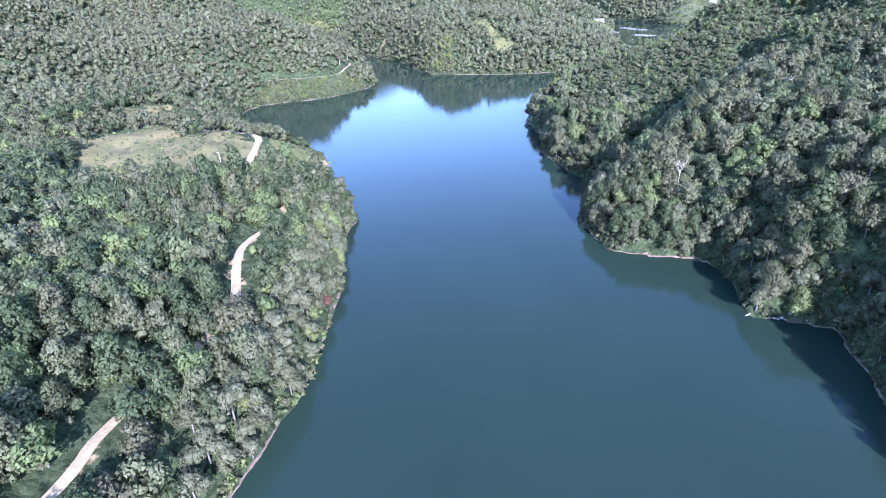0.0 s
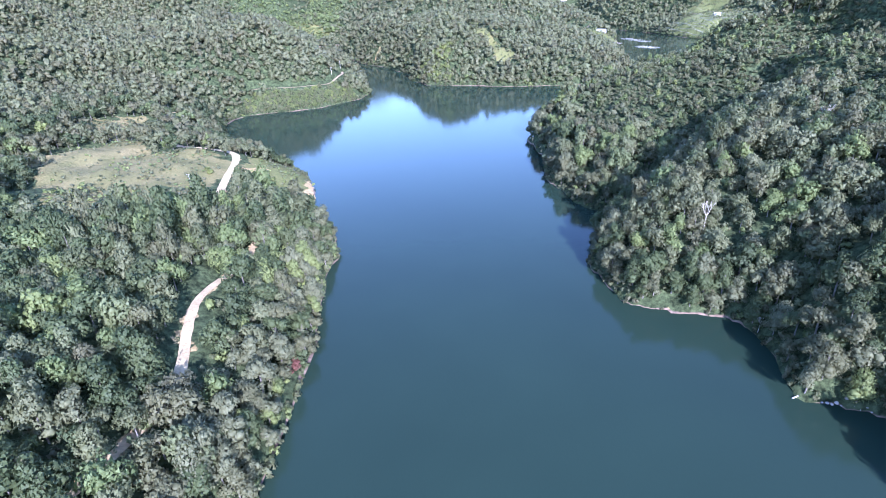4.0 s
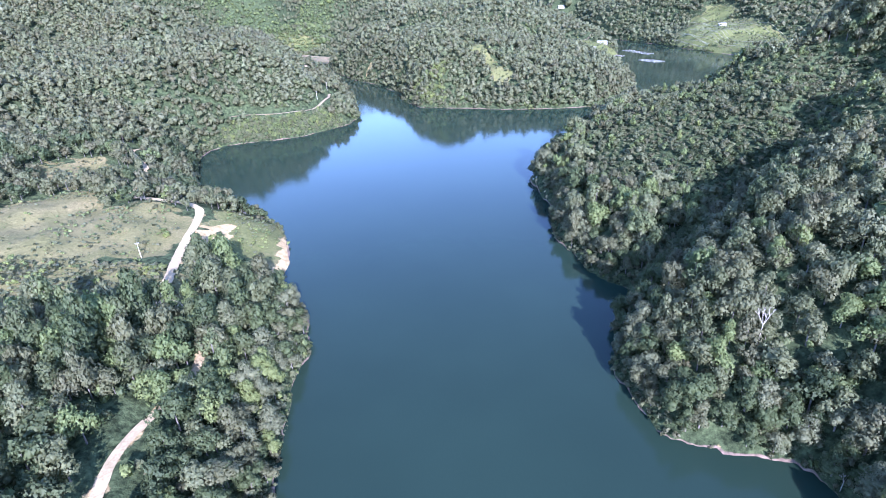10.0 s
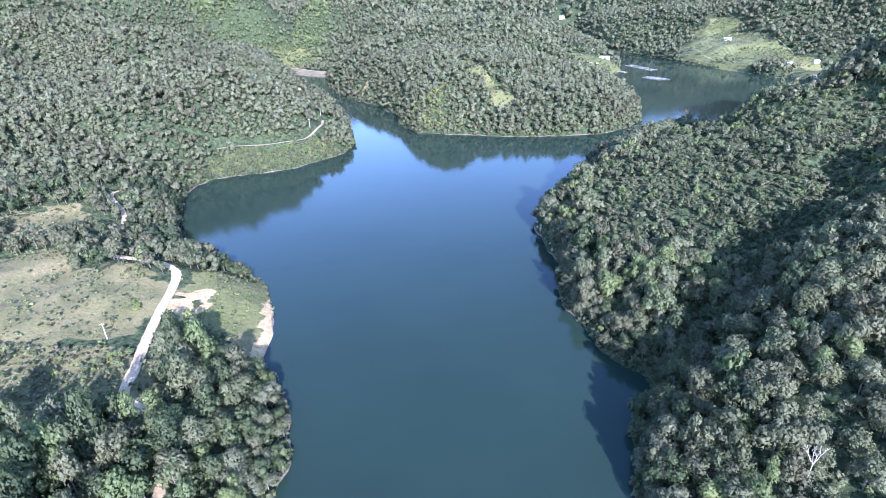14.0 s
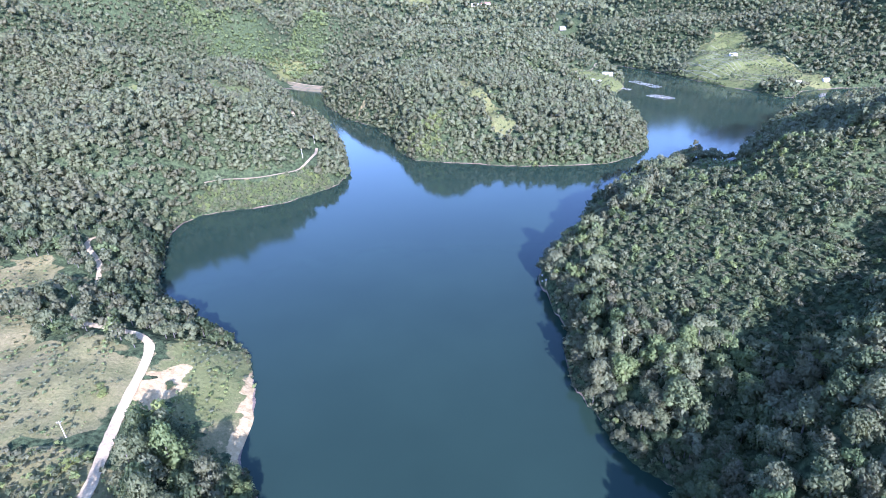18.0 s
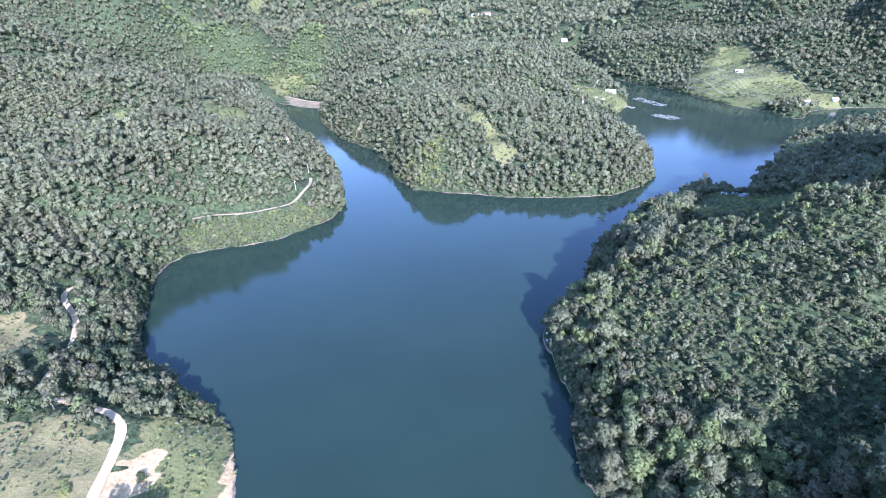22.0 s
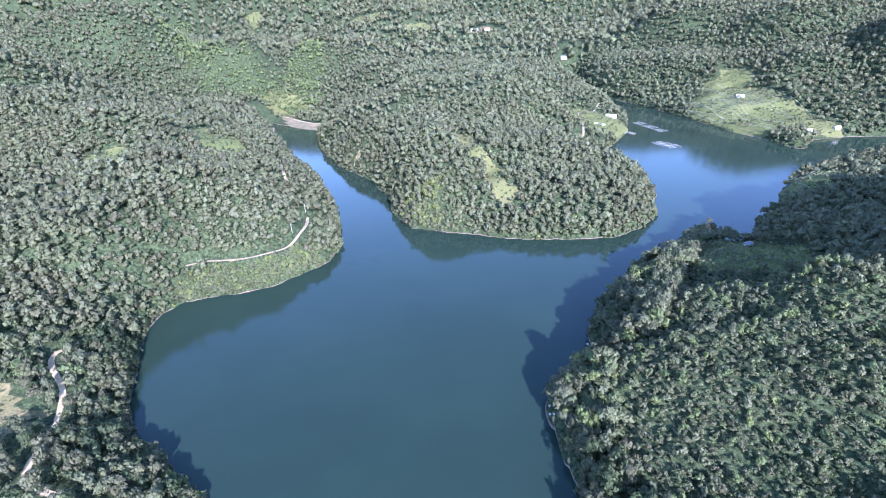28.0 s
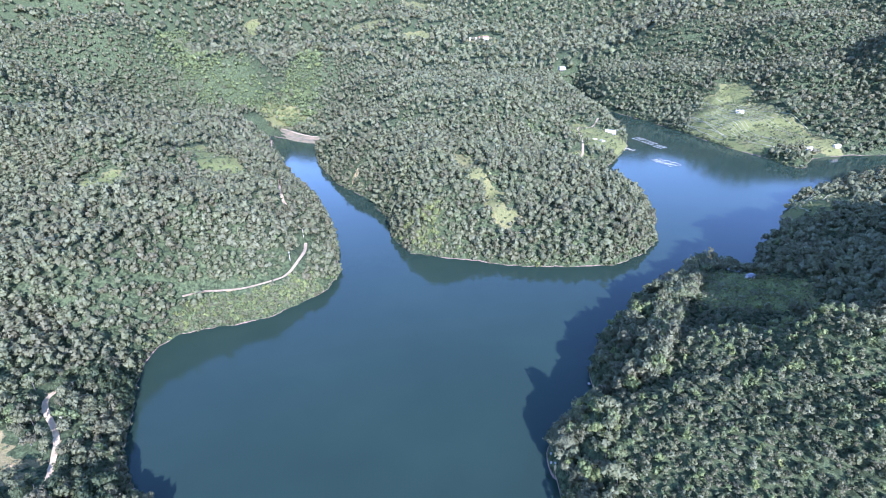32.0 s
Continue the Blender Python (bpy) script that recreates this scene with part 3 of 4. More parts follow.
def scrubland(x, y):
    """1 where the hillside carries low bushes in place of trees."""
    u, v = ((x + 165) * 0.88 + (y - 540) * 0.47) / 70, (-(x + 165) * 0.47 + (y - 540) * 0.88) / 18
    face = (np.hypot(u, v) + 0.2 * waves(x, y, 18, 32) < 1) & (x < 0)
    a = np.exp(-(((x - 150) / 62) ** 2 + ((y - 420) / 95) ** 2) * 1.1) + 0.9 * np.exp(-((x - 205) / 60) ** 2 - ((y - 300) / 60) ** 2)
    a += 0.9 * np.exp(-((x - 105) / 50) ** 2 - ((y - 350) / 58) ** 2)
    return face | ((a + 0.2 * waves(x, y, 40, 31) > 0.43) & (shore_distance(x, y) > np.where(y < 405, 9, 24)))


def tints(x, y, r):
    """Leaf colour from 0 (dark) to 1 (yellow green): stands of one kind with single odd trees, and shade put into the
    far right hills.
    """
    v = 0.46 + 0.20 * waves(x, y, 70, 41) + 0.17 * r.randn(len(x))
    inland = (x < -75) & (y < 260)
    lot = r.rand(len(x))
    v = np.where(inland & (lot < 0.45), r.uniform(0.06, 0.27, len(x)), np.where(inland & (lot > 0.82), r.uniform(0.68, 0.84, len(x)), v))
    valley = np.exp(-(line_distance(x, y, VALLEY) / 60) ** 2)
    v = np.minimum(v + 0.22 * valley + 0.28 * np.exp(-((x + 160) / 45) ** 2 - ((y - 580) / 28) ** 2), 0.86)
    # the last term puts the far right woods' partial shade into their leaf colour
    v -= 0.13 * np.clip((y - 300) / 60, 0, 1) * (x < -110) + 0.06 * (x > 0) * (y < 300) + 0.2 * ((x > 420) & (y > 880))
    odd = r.rand(len(x))
    v = np.where((odd > 0.99) & (y < 450), r.uniform(0.80, 0.97, len(x)), v)
    return np.clip(v, 0, 1)


def stand(name, label, x, y, rad, tall, tint, kinds, sorts, bark=0, foot=0.14):
    """One mesh of many trees: crowns of the given kinds, and stems where bark sides are given."""
    base = ground_height(x, y)
    r = np.random.RandomState(len(x))
    turn = r.uniform(0, 6.283, len(x))
    V, F, I, T, N, at = [], [], [], [], [], 0
    for k, (cv, cf, cn) in enumerate(kinds):
        pick = np.where(sorts == k)[0]
        if not len(pick):
            continue
        co, si = np.cos(turn[pick])[:, None], np.sin(turn[pick])[:, None]
        wide, high = rad[pick][:, None], (tall[pick] * (1 - foot) / 1.6)[:, None]
        lean = r.uniform(0.86, 1.16, (len(pick), 1))
        X = (cv[None, :, 0] * co - cv[None, :, 1] * si) * wide * lean + x[pick][:, None]
        Y = (cv[None, :, 0] * si + cv[None, :, 1] * co) * wide / lean + y[pick][:, None]
        Z = cv[None, :, 2] * high + (base[pick] + tall[pick] * foot)[:, None]
        V.append(np.stack([X, Y, Z], 2).reshape(-1, 3))
        F.append((cf[None] + (np.arange(len(pick)) * len(cv))[:, None, None]).reshape(-1, 3) + at)
        T.append(np.repeat(tint[pick], len(cv)))
        N.append(np.stack([cn[None, :, 0] * co - cn[None, :, 1] * si, cn[None, :, 0] * si + cn[None, :, 1] * co, cn[None, :, 2] + 0 * co], 2).reshape(-1, 3))
        I.append(np.zeros(len(pick) * len(cf), np.int32))
        at += len(pick) * len(cv)
    if bark:
        sv, sf = tube_mesh([((0, 0, -0.05), (0, 0, 0.62), 1.0, 0.6)], bark, 5)
        X = sv[None, :, 0] * (rad * 0.055)[:, None] + x[:, None]
        Y = sv[None, :, 1] * (rad * 0.055)[:, None] + y[:, None]
        Z = sv[None, :, 2] * tall[:, None] + base[:, None]
        V.append(np.stack([X, Y, Z], 2).reshape(-1, 3))
        F.append((sf[None] + (np.arange(len(x)) * len(sv))[:, None, None]).reshape(-1, 3) + at)
        T.append(np.zeros(len(x) * len(sv)))
        round_about = sv * (1, 1, 0)
        N.append(np.tile(round_about / np.linalg.norm(round_about, axis=1)[:, None], (len(x), 1)))
        I.append(np.ones(len(x) * len(sf), np.int32))
    me = mesh_of(name, np.concatenate(V), np.concatenate(F), [LEAF, BARK], False, np.concatenate(I))
    me.attributes.new("tint", "FLOAT", "POINT").data.foreach_set("value", np.concatenate(T).astype(np.float32))
    set_normals(me, np.concatenate(N))
    return tagged(new(name, me), label, "woods", kind="stuff")


def choose(r, x, y, n_round, n_pine, share):
    """Which crown each tree has: pines keep together."""
    pine = waves(x, y, 90, 51) + 0.5 * r.randn(len(x)) > share
    return np.where(pine, n_round + r.randint(0, n_pine, len(x)), r.randint(0, n_round, len(x)))


# the nearest trees, each a thing of its own, along the two near shores
def tree_kind(k):
    """Trunk with limbs, and a crown, as meshes for a tree 10 m tall with a crown 3 m in radius."""
    r = np.random.RandomState(200 + k)
    pieces = [((0, 0, -0.8), (0.1, 0.05, 3.6), 0.20, 0.15), ((0.1, 0.05, 3.6), (0.0, 0.2, 6.8), 0.15, 0.07)]
    for _ in range(4):
        a, z = r.uniform(0, 6.283), r.uniform(2.8, 5.0)
        pieces.append(((0.05, 0.05, z), (1.7 * math.cos(a), 1.7 * math.sin(a), z + r.uniform(1.2, 2.2)), 0.09, 0.035))
    tv, tf = tube_mesh(pieces, 6, 300 + k)
    cv, cf, cn = crown(400 + k, 1300, 0.062, 24, 1, 9, "pine" if k == 7 else "round")
    cv = cv * (3.0, 3.0, 5.0) + (0, 0, 2.0)
    crown_mesh = mesh_of("crown", cv, cf, [LEAF])
    set_normals(crown_mesh, cn)
    return mesh_of("trunk", tv, tf, [BARK], True), crown_mesh


def tinted(me, value):
    me = me.copy()
    me.attributes.new("tint", "FLOAT", "POINT").data.foreach_set("value", np.full(len(me.vertices), value, np.float32))
    return me


LEAFINESS = {"grey": 0.62, "dull": 0.42, "dark": 0.2, "fresh": 0.88, "bright": 1.0}
KINDS = [tree_kind(k) for k in range(8)]
CROWNS = {(k, name): tinted(KINDS[k][1], v) for k in range(8) for name, v in LEAFINESS.items()}
TREE_LABEL = {"grey": "broadleaf tree with a grey-green lobed crown near the water", "dull": "broadleaf tree with a dull green crown on the lake bank",
              "dark": "dark green leafy tree on the lake bank", "fresh": "leafy tree with a fresh green crown by the shore",
              "bright": "small tree with a bright yellow-green crown by the shore"}


def tree(x, y, z, k, shade, wide, tall, turn):
    top = new("tree")
    top.matrix_basis = pose(x, y, z, 0, 0, turn) @ Matrix.Diagonal((wide / 3.0, wide / 3.0, tall / 10.0, 1))
    for name, me in (("trunk", KINDS[k][0]), ("crown", CROWNS[k, shade])):
        new(name, me).parent = top
    return tagged(top, TREE_LABEL[shade], "tree", "trees along the shore")


def near_strip(x, y, d):
    """The stretch of plan whose trees are single things."""
    left = (x < 0) & (d < 11) & (y > 30) & (y < 250)
    right = (x > 0) & (d < 8.5) & (y > 90) & (y < 420) & (x < 130)
    return left | right


tx, ty, rng = scatter(-130, 130, 25, 430, 4.6, 71)
ok, td = wooded(tx, ty, rng)
ok &= near_strip(tx, ty, td)
tx, ty, td = tx[ok], ty[ok], td[ok]
tz = ground_height(tx, ty)
tone = tints(tx, ty, rng)
for k in range(len(tx)):
    shade = "dark" if tone[k] < 0.3 else "dull" if tone[k] < 0.5 else "grey" if tone[k] < 0.82 else "fresh" if tone[k] < 0.95 else "bright"
    wide = rng.uniform(3.0, 5.0) * (0.8 if td[k] < 4 else 1)
    tree(tx[k], ty[k], tz[k], int(rng.randint(0, 8)), shade, wide, wide * rng.uniform(2.1, 2.9), rng.uniform(0, 360))

for x, y, k, shade, wide, tall in ((46, 393, 1, "grey", 3.6, 12.5), (59, 401, 2, "bright", 4.2, 12), (65, 404, 4, "bright", 3.4, 10.5), (55, 388, 3, "dull", 3.4, 9.5), (69, 412, 5, "grey", 4.4, 13),
                                   (53, 362, 0, "fresh", 3.6, 11), (57, 355, 6, "fresh", 3.2, 9.5)):
    tree(x, y, float(ground_height([x], [y])[0]), k, shade, wide, tall, 40 * k)

# the woods behind them
wx, wy, rng = scatter(-330, 330, -45, 520, 6.3, 72)
ok, wd = wooded(wx, wy, rng)
near = eye_distance(wx, wy)
ok &= ~near_strip(wx, wy, wd) & (near < 150) & ~scrubland(wx, wy)
wx, wy = wx[ok], wy[ok]
rad = 3.0 + 3.4 * rng.beta(1.4, 2.2, len(wx))
for side, label in ((wx < 0, "dense mixed broadleaf and pine woods on the bank"), (wx >= 0, "dense grey-green broadleaf woods on the steep bank")):
    x, y, q = wx[side], wy[side], rad[side]
    stand("woodland", label, x, y, q, q * rng.uniform(2.0, 2.8, len(x)) * np.where((x < -105) & (y > 150) & (y < 225), 1.45, 1.0), tints(x, y, rng), NEAR, choose(rng, x, y, 10, 2, 0.55 if x[0] < 0 else 1.2), 5)

wx, wy, rng = scatter(-420, 420, -45, 640, 6.1, 73)
ok, wd = wooded(wx, wy, rng)
near = eye_distance(wx, wy)
ok &= (near >= 150) & (near < 360) & ~scrubland(wx, wy)
wx, wy = wx[ok], wy[ok]
rad = 2.9 + 3.1 * rng.beta(1.5, 2.2, len(wx))
for side, label in ((wx < 0, "mixed woods on the western hillside"), (wx >= 0, "broadleaf woods on the eastern ridge")):
    x, y, q = wx[side], wy[side], rad[side]
    stand("woodland", label, x, y, q, q * rng.uniform(2.0, 2.7, len(x)), tints(x, y, rng), MIDDLE, choose(rng, x, y, 10, 2, 0.7), 3)

wx, wy, rng = scatter(-800, 900, -45, 980, 6.4, 74)
ok, wd = wooded(wx, wy, rng)
near = eye_distance(wx, wy)
ok &= (near >= 360) & (near < 760) & ~((wx > 300) & (wy < 430)) & ~scrubland(wx, wy)
wx, wy = wx[ok], wy[ok]
rad = 2.9 + 3.9 * rng.beta(1.6, 1.9, len(wx))
# tints narrowed towards pale grey-green: less speckle, and haze put into the leaf colour
stand("woodland", "distant mixed woods over the hills round the lake", wx, wy, rad, rad * rng.uniform(1.6, 2.3, len(wx)), 0.30 + 0.44 * tints(wx, wy, rng), FAR, choose(rng, wx, wy, 8, 2, 0.5), 0, 0.08)

for y0, y1, gap, seed, lo, hi in ((400, 1500, 8.3, 75, 3.8, 7.6), (1500, 2700, 18.5, 76, 8.0, 15.0)):
    wx, wy, rng = scatter(-2000, 2000, y0, y1, gap, seed)
    ok, wd = wooded(wx, wy, rng)
    ok &= (eye_distance(wx, wy) >= 760) & (np.abs(wx) < 0.80 * wy + 60)
    wx, wy = wx[ok], wy[ok]
    rad = rng.uniform(lo, hi, len(wx))
    # same narrowed tints, with the haze of distance in the leaf colour
    stand("woodland", "far wooded mountain slopes in the distance", wx, wy, rad, rad * rng.uniform(1.6, 2.1, len(wx)), 0.30 + 0.44 * tints(wx, wy, rng), FARTHEST, rng.randint(0, 5, len(wx)), 0, 0.0)

# undergrowth between the near trees
wx, wy, rng = scatter(-260, 260, -20, 480, 4.9, 80)
ok, wd = wooded(wx, wy, rng, 0.5)
ok &= (eye_distance(wx, wy) < 150) & ~scrubland(wx, wy)
wx, wy = wx[ok], wy[ok]
rad = rng.uniform(1.4, 2.7, len(wx))
stand("undergrowth", "thick green undergrowth beneath the trees on the banks", wx, wy, rad, rad * rng.uniform(1.5, 2.4, len(wx)), np.clip(tints(wx, wy, rng) + 0.05, 0, 1), FAR[:6], rng.randint(0, 6, len(wx)), 0, 0.0)

# low bushes: the scrubby hillside, the field and the spit
wx, wy, rng = scatter(-240, 300, 200, 600, 2.7, 77)
ok, wd = wooded(wx, wy, rng, 0.6)
ok &= scrubland(wx, wy)
wx, wy = wx[ok], wy[ok]
upright = rng.rand(len(wx)) > 0.80
rad = np.where(upright, rng.uniform(1.9, 3.0, len(wx)), rng.uniform(1.4, 2.3, len(wx)))
stand("scrub", "dense low bushes and small trees over the sunny hillside", wx, wy, rad, rad * np.where(upright, rng.uniform(1.9, 2.7, len(wx)), rng.uniform(1.0, 1.6, len(wx))),
      np.clip(tints(wx, wy, rng) + np.where(wx < 0, 0.28, np.where(upright, 0.10, -0.10)), 0, 1), SHRUB, rng.randint(0, 7, len(wx)), 0, 0.1)

# a close row of tall trees between the shaded meadow and the water
row = polyline([(92, 408), (104, 430), (118, 456), (130, 480), (144, 504), (160, 530), (176, 556), (186, 576)], 3.2)
rng = np.random.RandomState(90)
row = np.concatenate([row + rng.uniform(-1.6, 1.6, row.shape) + np.array((0.84, -0.54)) * across for across in (-6.5, 0.0, 6.5)])
ok = bank_distance(row[:, 0], row[:, 1]) > 2.5
wx, wy = row[ok, 0], row[ok, 1]
rad = rng.uniform(3.8, 5.6, len(wx)) * np.where(wy > 535, 0.75, 1.0)
stand("woodland", "close row of tall sunlit trees along the bank", wx, wy, rad, rad * rng.uniform(2.3, 3.0, len(wx)), np.clip(0.52 + 0.14 * rng.randn(len(wx)), 0.2, 0.9), MIDDLE, rng.randint(0, 10, len(wx)), 4)

wx, wy, rng = scatter(-240, -110, 515, 620, 2.1, 81)
ok, wd = wooded(wx, wy, rng, 0.3)
ok &= scrubland(wx, wy)
wx, wy = wx[ok], wy[ok]
rad = 1.2 + 2.4 * rng.rand(len(wx)) ** 2
stand("scrub", "bright green bushes on the steep bank below the track", wx, wy, rad, rad * rng.uniform(1.3, 2.3, len(wx)), np.clip(0.74 + 0.13 * rng.randn(len(wx)), 0.3, 0.95), SHRUB, rng.randint(0, 7, len(wx)), 0, 0.0)

wx, wy, rng = scatter(-700, 600, 640, 2400, 4.6, 82)
soil, grass, lush = open_ground(wx, wy)
ok = (grass > 0.35) & (rng.rand(len(wx)) < 0.85 + 0.4 * waves(wx, wy, 40, 63)) & (bank_distance(wx, wy) > 3)
wx, wy = wx[ok], wy[ok]
rad = 0.7 + 2.4 * rng.rand(len(wx)) ** 2
stand("scrub", "scattered bushes on distant clearings and terraces", wx, wy, rad, rad * 1.7, np.clip(tints(wx, wy, rng) + 0.15, 0, 1), FARTHEST, rng.randint(0, 5, len(wx)), 0, 0.0)

wx, wy, rng = scatter(-300, 260, 190, 620, 2.0, 78)
soil, grass, lush = open_ground(wx, wy)
clear = np.min([line_distance(wx, wy, q) for q in ROAD_LINES], axis=0)
rows = wx + 0.25 * (wy - 275)
field = (np.abs(wx + 195) < 62) & (np.abs(wy - 272) < 36)
often = 0.10 + 0.42 * np.exp(-((rows + 174) / 13) ** 2) + 0.75 * np.exp(-((rows + 196) / 2.6) ** 2) + 0.75 * np.exp(-((rows + 154) / 3.4) ** 2) + 0.16 * waves(wx, wy, 14, 61) + 0.14 * np.sin(rows * 0.9)
often = np.where(field, often, 0.60 + 0.3 * waves(wx, wy, 16, 61) + 0.25 * (wx > 0))
often = np.where((wy < 242) & (wx < -120), 0.9, often)
ok = (grass > 0.4) & (soil < 0.75) & (clear > 2.7) & (np.hypot((wx + 95) / 8, (wy - 274) / 25) > 1) & (shore_distance(wx, wy) > 4) & (rng.rand(len(wx)) < often)
wx, wy = wx[ok], wy[ok]
rad = (0.5 + 1.3 * rng.rand(len(wx)) ** 2) * np.where((wy < 242) | (wx > 0), 1.4, 1.0)
stand("scrub", "scattered tufts and small bushes on dry grass", wx, wy, rad, rad * 1.2, np.clip(tints(wx, wy, rng) + 0.18, 0, 0.95), TUFT, rng.randint(0, 4, len(wx)), 0, 0.0)

# overhanging bushes along the waterline
ring = polyline(LEFT_SHORE[2:34], 1.7)
ring = np.concatenate([ring, polyline(CAPE_SHORE[2:25], 2.6), polyline(RIGHT_SHORE[9:48], 1.7), polyline(FAR_SHORE[3:13], 3.0)])
rng = np.random.RandomState(79)
ring = np.concatenate([ring + rng.uniform(-1.8, 1.8, ring.shape) for _ in range(2)])
wx, wy = ring[:, 0], ring[:, 1]
bare = np.max([1.0 - np.hypot(wx - bx, wy - by) / far for bx, by, far in BEACHES], axis=0)
ok = in_sight(wx, wy) & (rng.rand(len(wx)) > np.clip(bare * 2.2, 0, 0.97)) & (bank_distance(wx, wy) > -1.1) & (bank_distance(wx, wy) < 1.6)
wx, wy = wx[ok], wy[ok]
rad = rng.uniform(0.8, 1.9, len(wx)) * np.clip(eye_distance(wx, wy) / 300, 1.0, 1.6)
stand("scrub", "dense bushes overhanging the waterline", wx, wy, rad, rad * rng.uniform(1.5, 2.4, len(wx)), np.clip(tints(wx, wy, rng) + 0.05, 0, 1), BUSH, rng.randint(0, 5, len(wx)), 0, 0.0)

# a belt of small trees close along the cape's shore
wx, wy, rng = scatter(-90, 210, 598, 760, 3.8, 83)
ok, wd = wooded(wx, wy, rng, 0.5)
ok &= (wd < 9) & (wd > 0.8)
wx, wy = wx[ok], wy[ok]
rad = rng.uniform(1.8, 3.2, len(wx))
stand("woodland", "low trees and bushes reaching down to the cape's shore", wx, wy, rad, rad * rng.uniform(1.7, 2.5, len(wx)), tints(wx, wy, rng), FAR[:6], rng.randint(0, 6, len(wx)), 0, 0.05)

# fresh yellow-green trees on the western corner of the cape
wx, wy, rng = scatter(-62, -22, 636, 668, 5.0, 91)
ok, wd = wooded(wx, wy, rng)
wx, wy = wx[ok], wy[ok]
rad = rng.uniform(3.0, 4.4, len(wx))
stand("woodland", "clump of fresh yellow-green trees on the cape's corner", wx, wy, rad, rad * rng.uniform(2.1, 2.7, len(wx)), rng.uniform(0.84, 0.97, len(wx)), MIDDLE, rng.randint(0, 10, len(wx)), 3)

# a second storey of smaller trees where the slopes are steep
wx, wy, rng = scatter(-620, 620, 150, 1250, 6.5, 84)
ok, wd = wooded(wx, wy, rng)
ok[ok] &= steep(wx[ok], wy[ok]) > 0.55
ok &= (eye_distance(wx, wy) > 120) & ~scrubland(wx, wy)
wx, wy = wx[ok], wy[ok]
rad = rng.uniform(2.6, 4.6, len(wx))
far_off = eye_distance(wx, wy) > 430
for pick, kinds, n, label in ((~far_off, FAR, 6, "smaller trees filling the steep slopes"), (far_off, FARTHEST, 5, "smaller trees filling the distant steep slopes")):
    x, y, q = wx[pick], wy[pick], rad[pick]
    stand("woodland", label, x, y, q, q * rng.uniform(1.5, 2.2, len(x)), tints(x, y, rng), kinds[:n], rng.randint(0, n, len(x)), 0, 0.0)

# light green thickets in the side valley behind the dam
wx, wy, rng = scatter(-820, -230, 1170, 1760, 4.5, 85)
ok = (line_distance(wx, wy, VALLEY) + 22 * waves(wx, wy, 50, 24) < 36) & (bank_distance(wx, wy) > 6)
ok &= line_distance(wx, wy, np.array([(-372, 1206), (-310, 1166), (-228, 1108)], float)) > 26
wx, wy = wx[ok], wy[ok]
rad = 2.2 + 5.2 * rng.rand(len(wx)) ** 2
stand("scrub", "light green thickets in the side valley behind the dam", wx, wy, rad, rad * rng.uniform(1.1, 2.0, len(wx)), np.clip(0.76 + 0.07 * rng.randn(len(wx)), 0.35, 0.95), FARTHEST, rng.randint(0, 5, len(wx)), 0, 0.0)

# bushes on the low banks between the woods and the waterline
wx, wy, rng = scatter(-240, 240, 20, 620, 2.7, 86)
ok, wd = wooded(wx, wy, rng, 0.5)
ok &= (wd > 1.6) & (wd < 5.5) & (eye_distance(wx, wy) < 420)
wx, wy = wx[ok], wy[ok]
rad = rng.uniform(1.1, 2.2, len(wx))
stand("scrub", "green bushes on the low banks above the waterline", wx, wy, rad, rad * rng.uniform(1.4, 2.2, len(wx)), np.clip(tints(wx, wy, rng) + 0.12, 0, 0.97), FAR[:6], rng.randint(0, 6, len(wx)), 0, 0.0)


# ---- things ----
def part(name, bm, mat, parent, label=""):
    """Links a bmesh as one mesh object under a thing or a part."""
    me = bpy.data.meshes.new(name)
    bm.to_mesh(me)
    bm.free()
    me.materials.append(mat)
    ob = new(name, me)
    ob.parent = parent
    return tagged(ob, label) if label else ob


def box(x, y, z, sx, sy, sz, turn=0.0, bevel=0.0):
    """A block with its base centre at x, y, z."""
    bm = bmesh.new()
    bmesh.ops.create_cube(bm, size=1, matrix=pose(x, y, z + sz / 2, 0, 0, turn) @ Matrix.Diagonal((sx, sy, sz, 1)))
    if bevel:
        bmesh.ops.bevel(bm, geom=bm.edges[:], offset=bevel, segments=1, affect="EDGES")
    return bm


def rod(a, b, ra, rb, sides=8):
    a, b = Vector(a), Vector(b)
    bm = bmesh.new()
    turn = (b - a).to_track_quat("Z", "Y").to_matrix().to_4x4()
    bmesh.ops.create_cone(bm, cap_ends=True, segments=sides, radius1=ra, radius2=rb, depth=(b - a).length, matrix=Matrix.Translation((a + b) / 2) @ turn)
    return bm


def ground_at(x, y):
    return float(ground_height([x], [y])[0])


def utility_pole(x, y, turn, tall=7.6):
    top = tagged(new("utility_pole"), "pale concrete power pole standing on dry grass", "power pole", "poles along the road")
    top.matrix_basis = pose(x, y, ground_at(x, y), 0, 0, turn)
    part("shaft", rod((0, 0, -0.6), (0, 0, tall), 0.19, 0.12, 10), CONCRETE, top)
    part("crossarm", box(0, 0, tall - 0.55, 1.7, 0.10, 0.12), CONCRETE, top)
    for k in (-0.72, 0.0, 0.72):
        part("insulator", rod((k, 0, tall - 0.43), (k, 0, tall - 0.18), 0.07, 0.04, 6), WHITEWASH, top, "small white insulator")
    part("brace", rod((0.05, 0.08, tall - 1.3), (0.6, 0.08, tall - 0.5), 0.03, 0.03, 5), STONE, top)


for px_, py_, turn in ((-147.2, 249.5, 20), (-161, 306, 10), (-149, 584, 35), (-150, 632, 60), (-220, 395, 30)):
    utility_pole(px_, py_, turn)


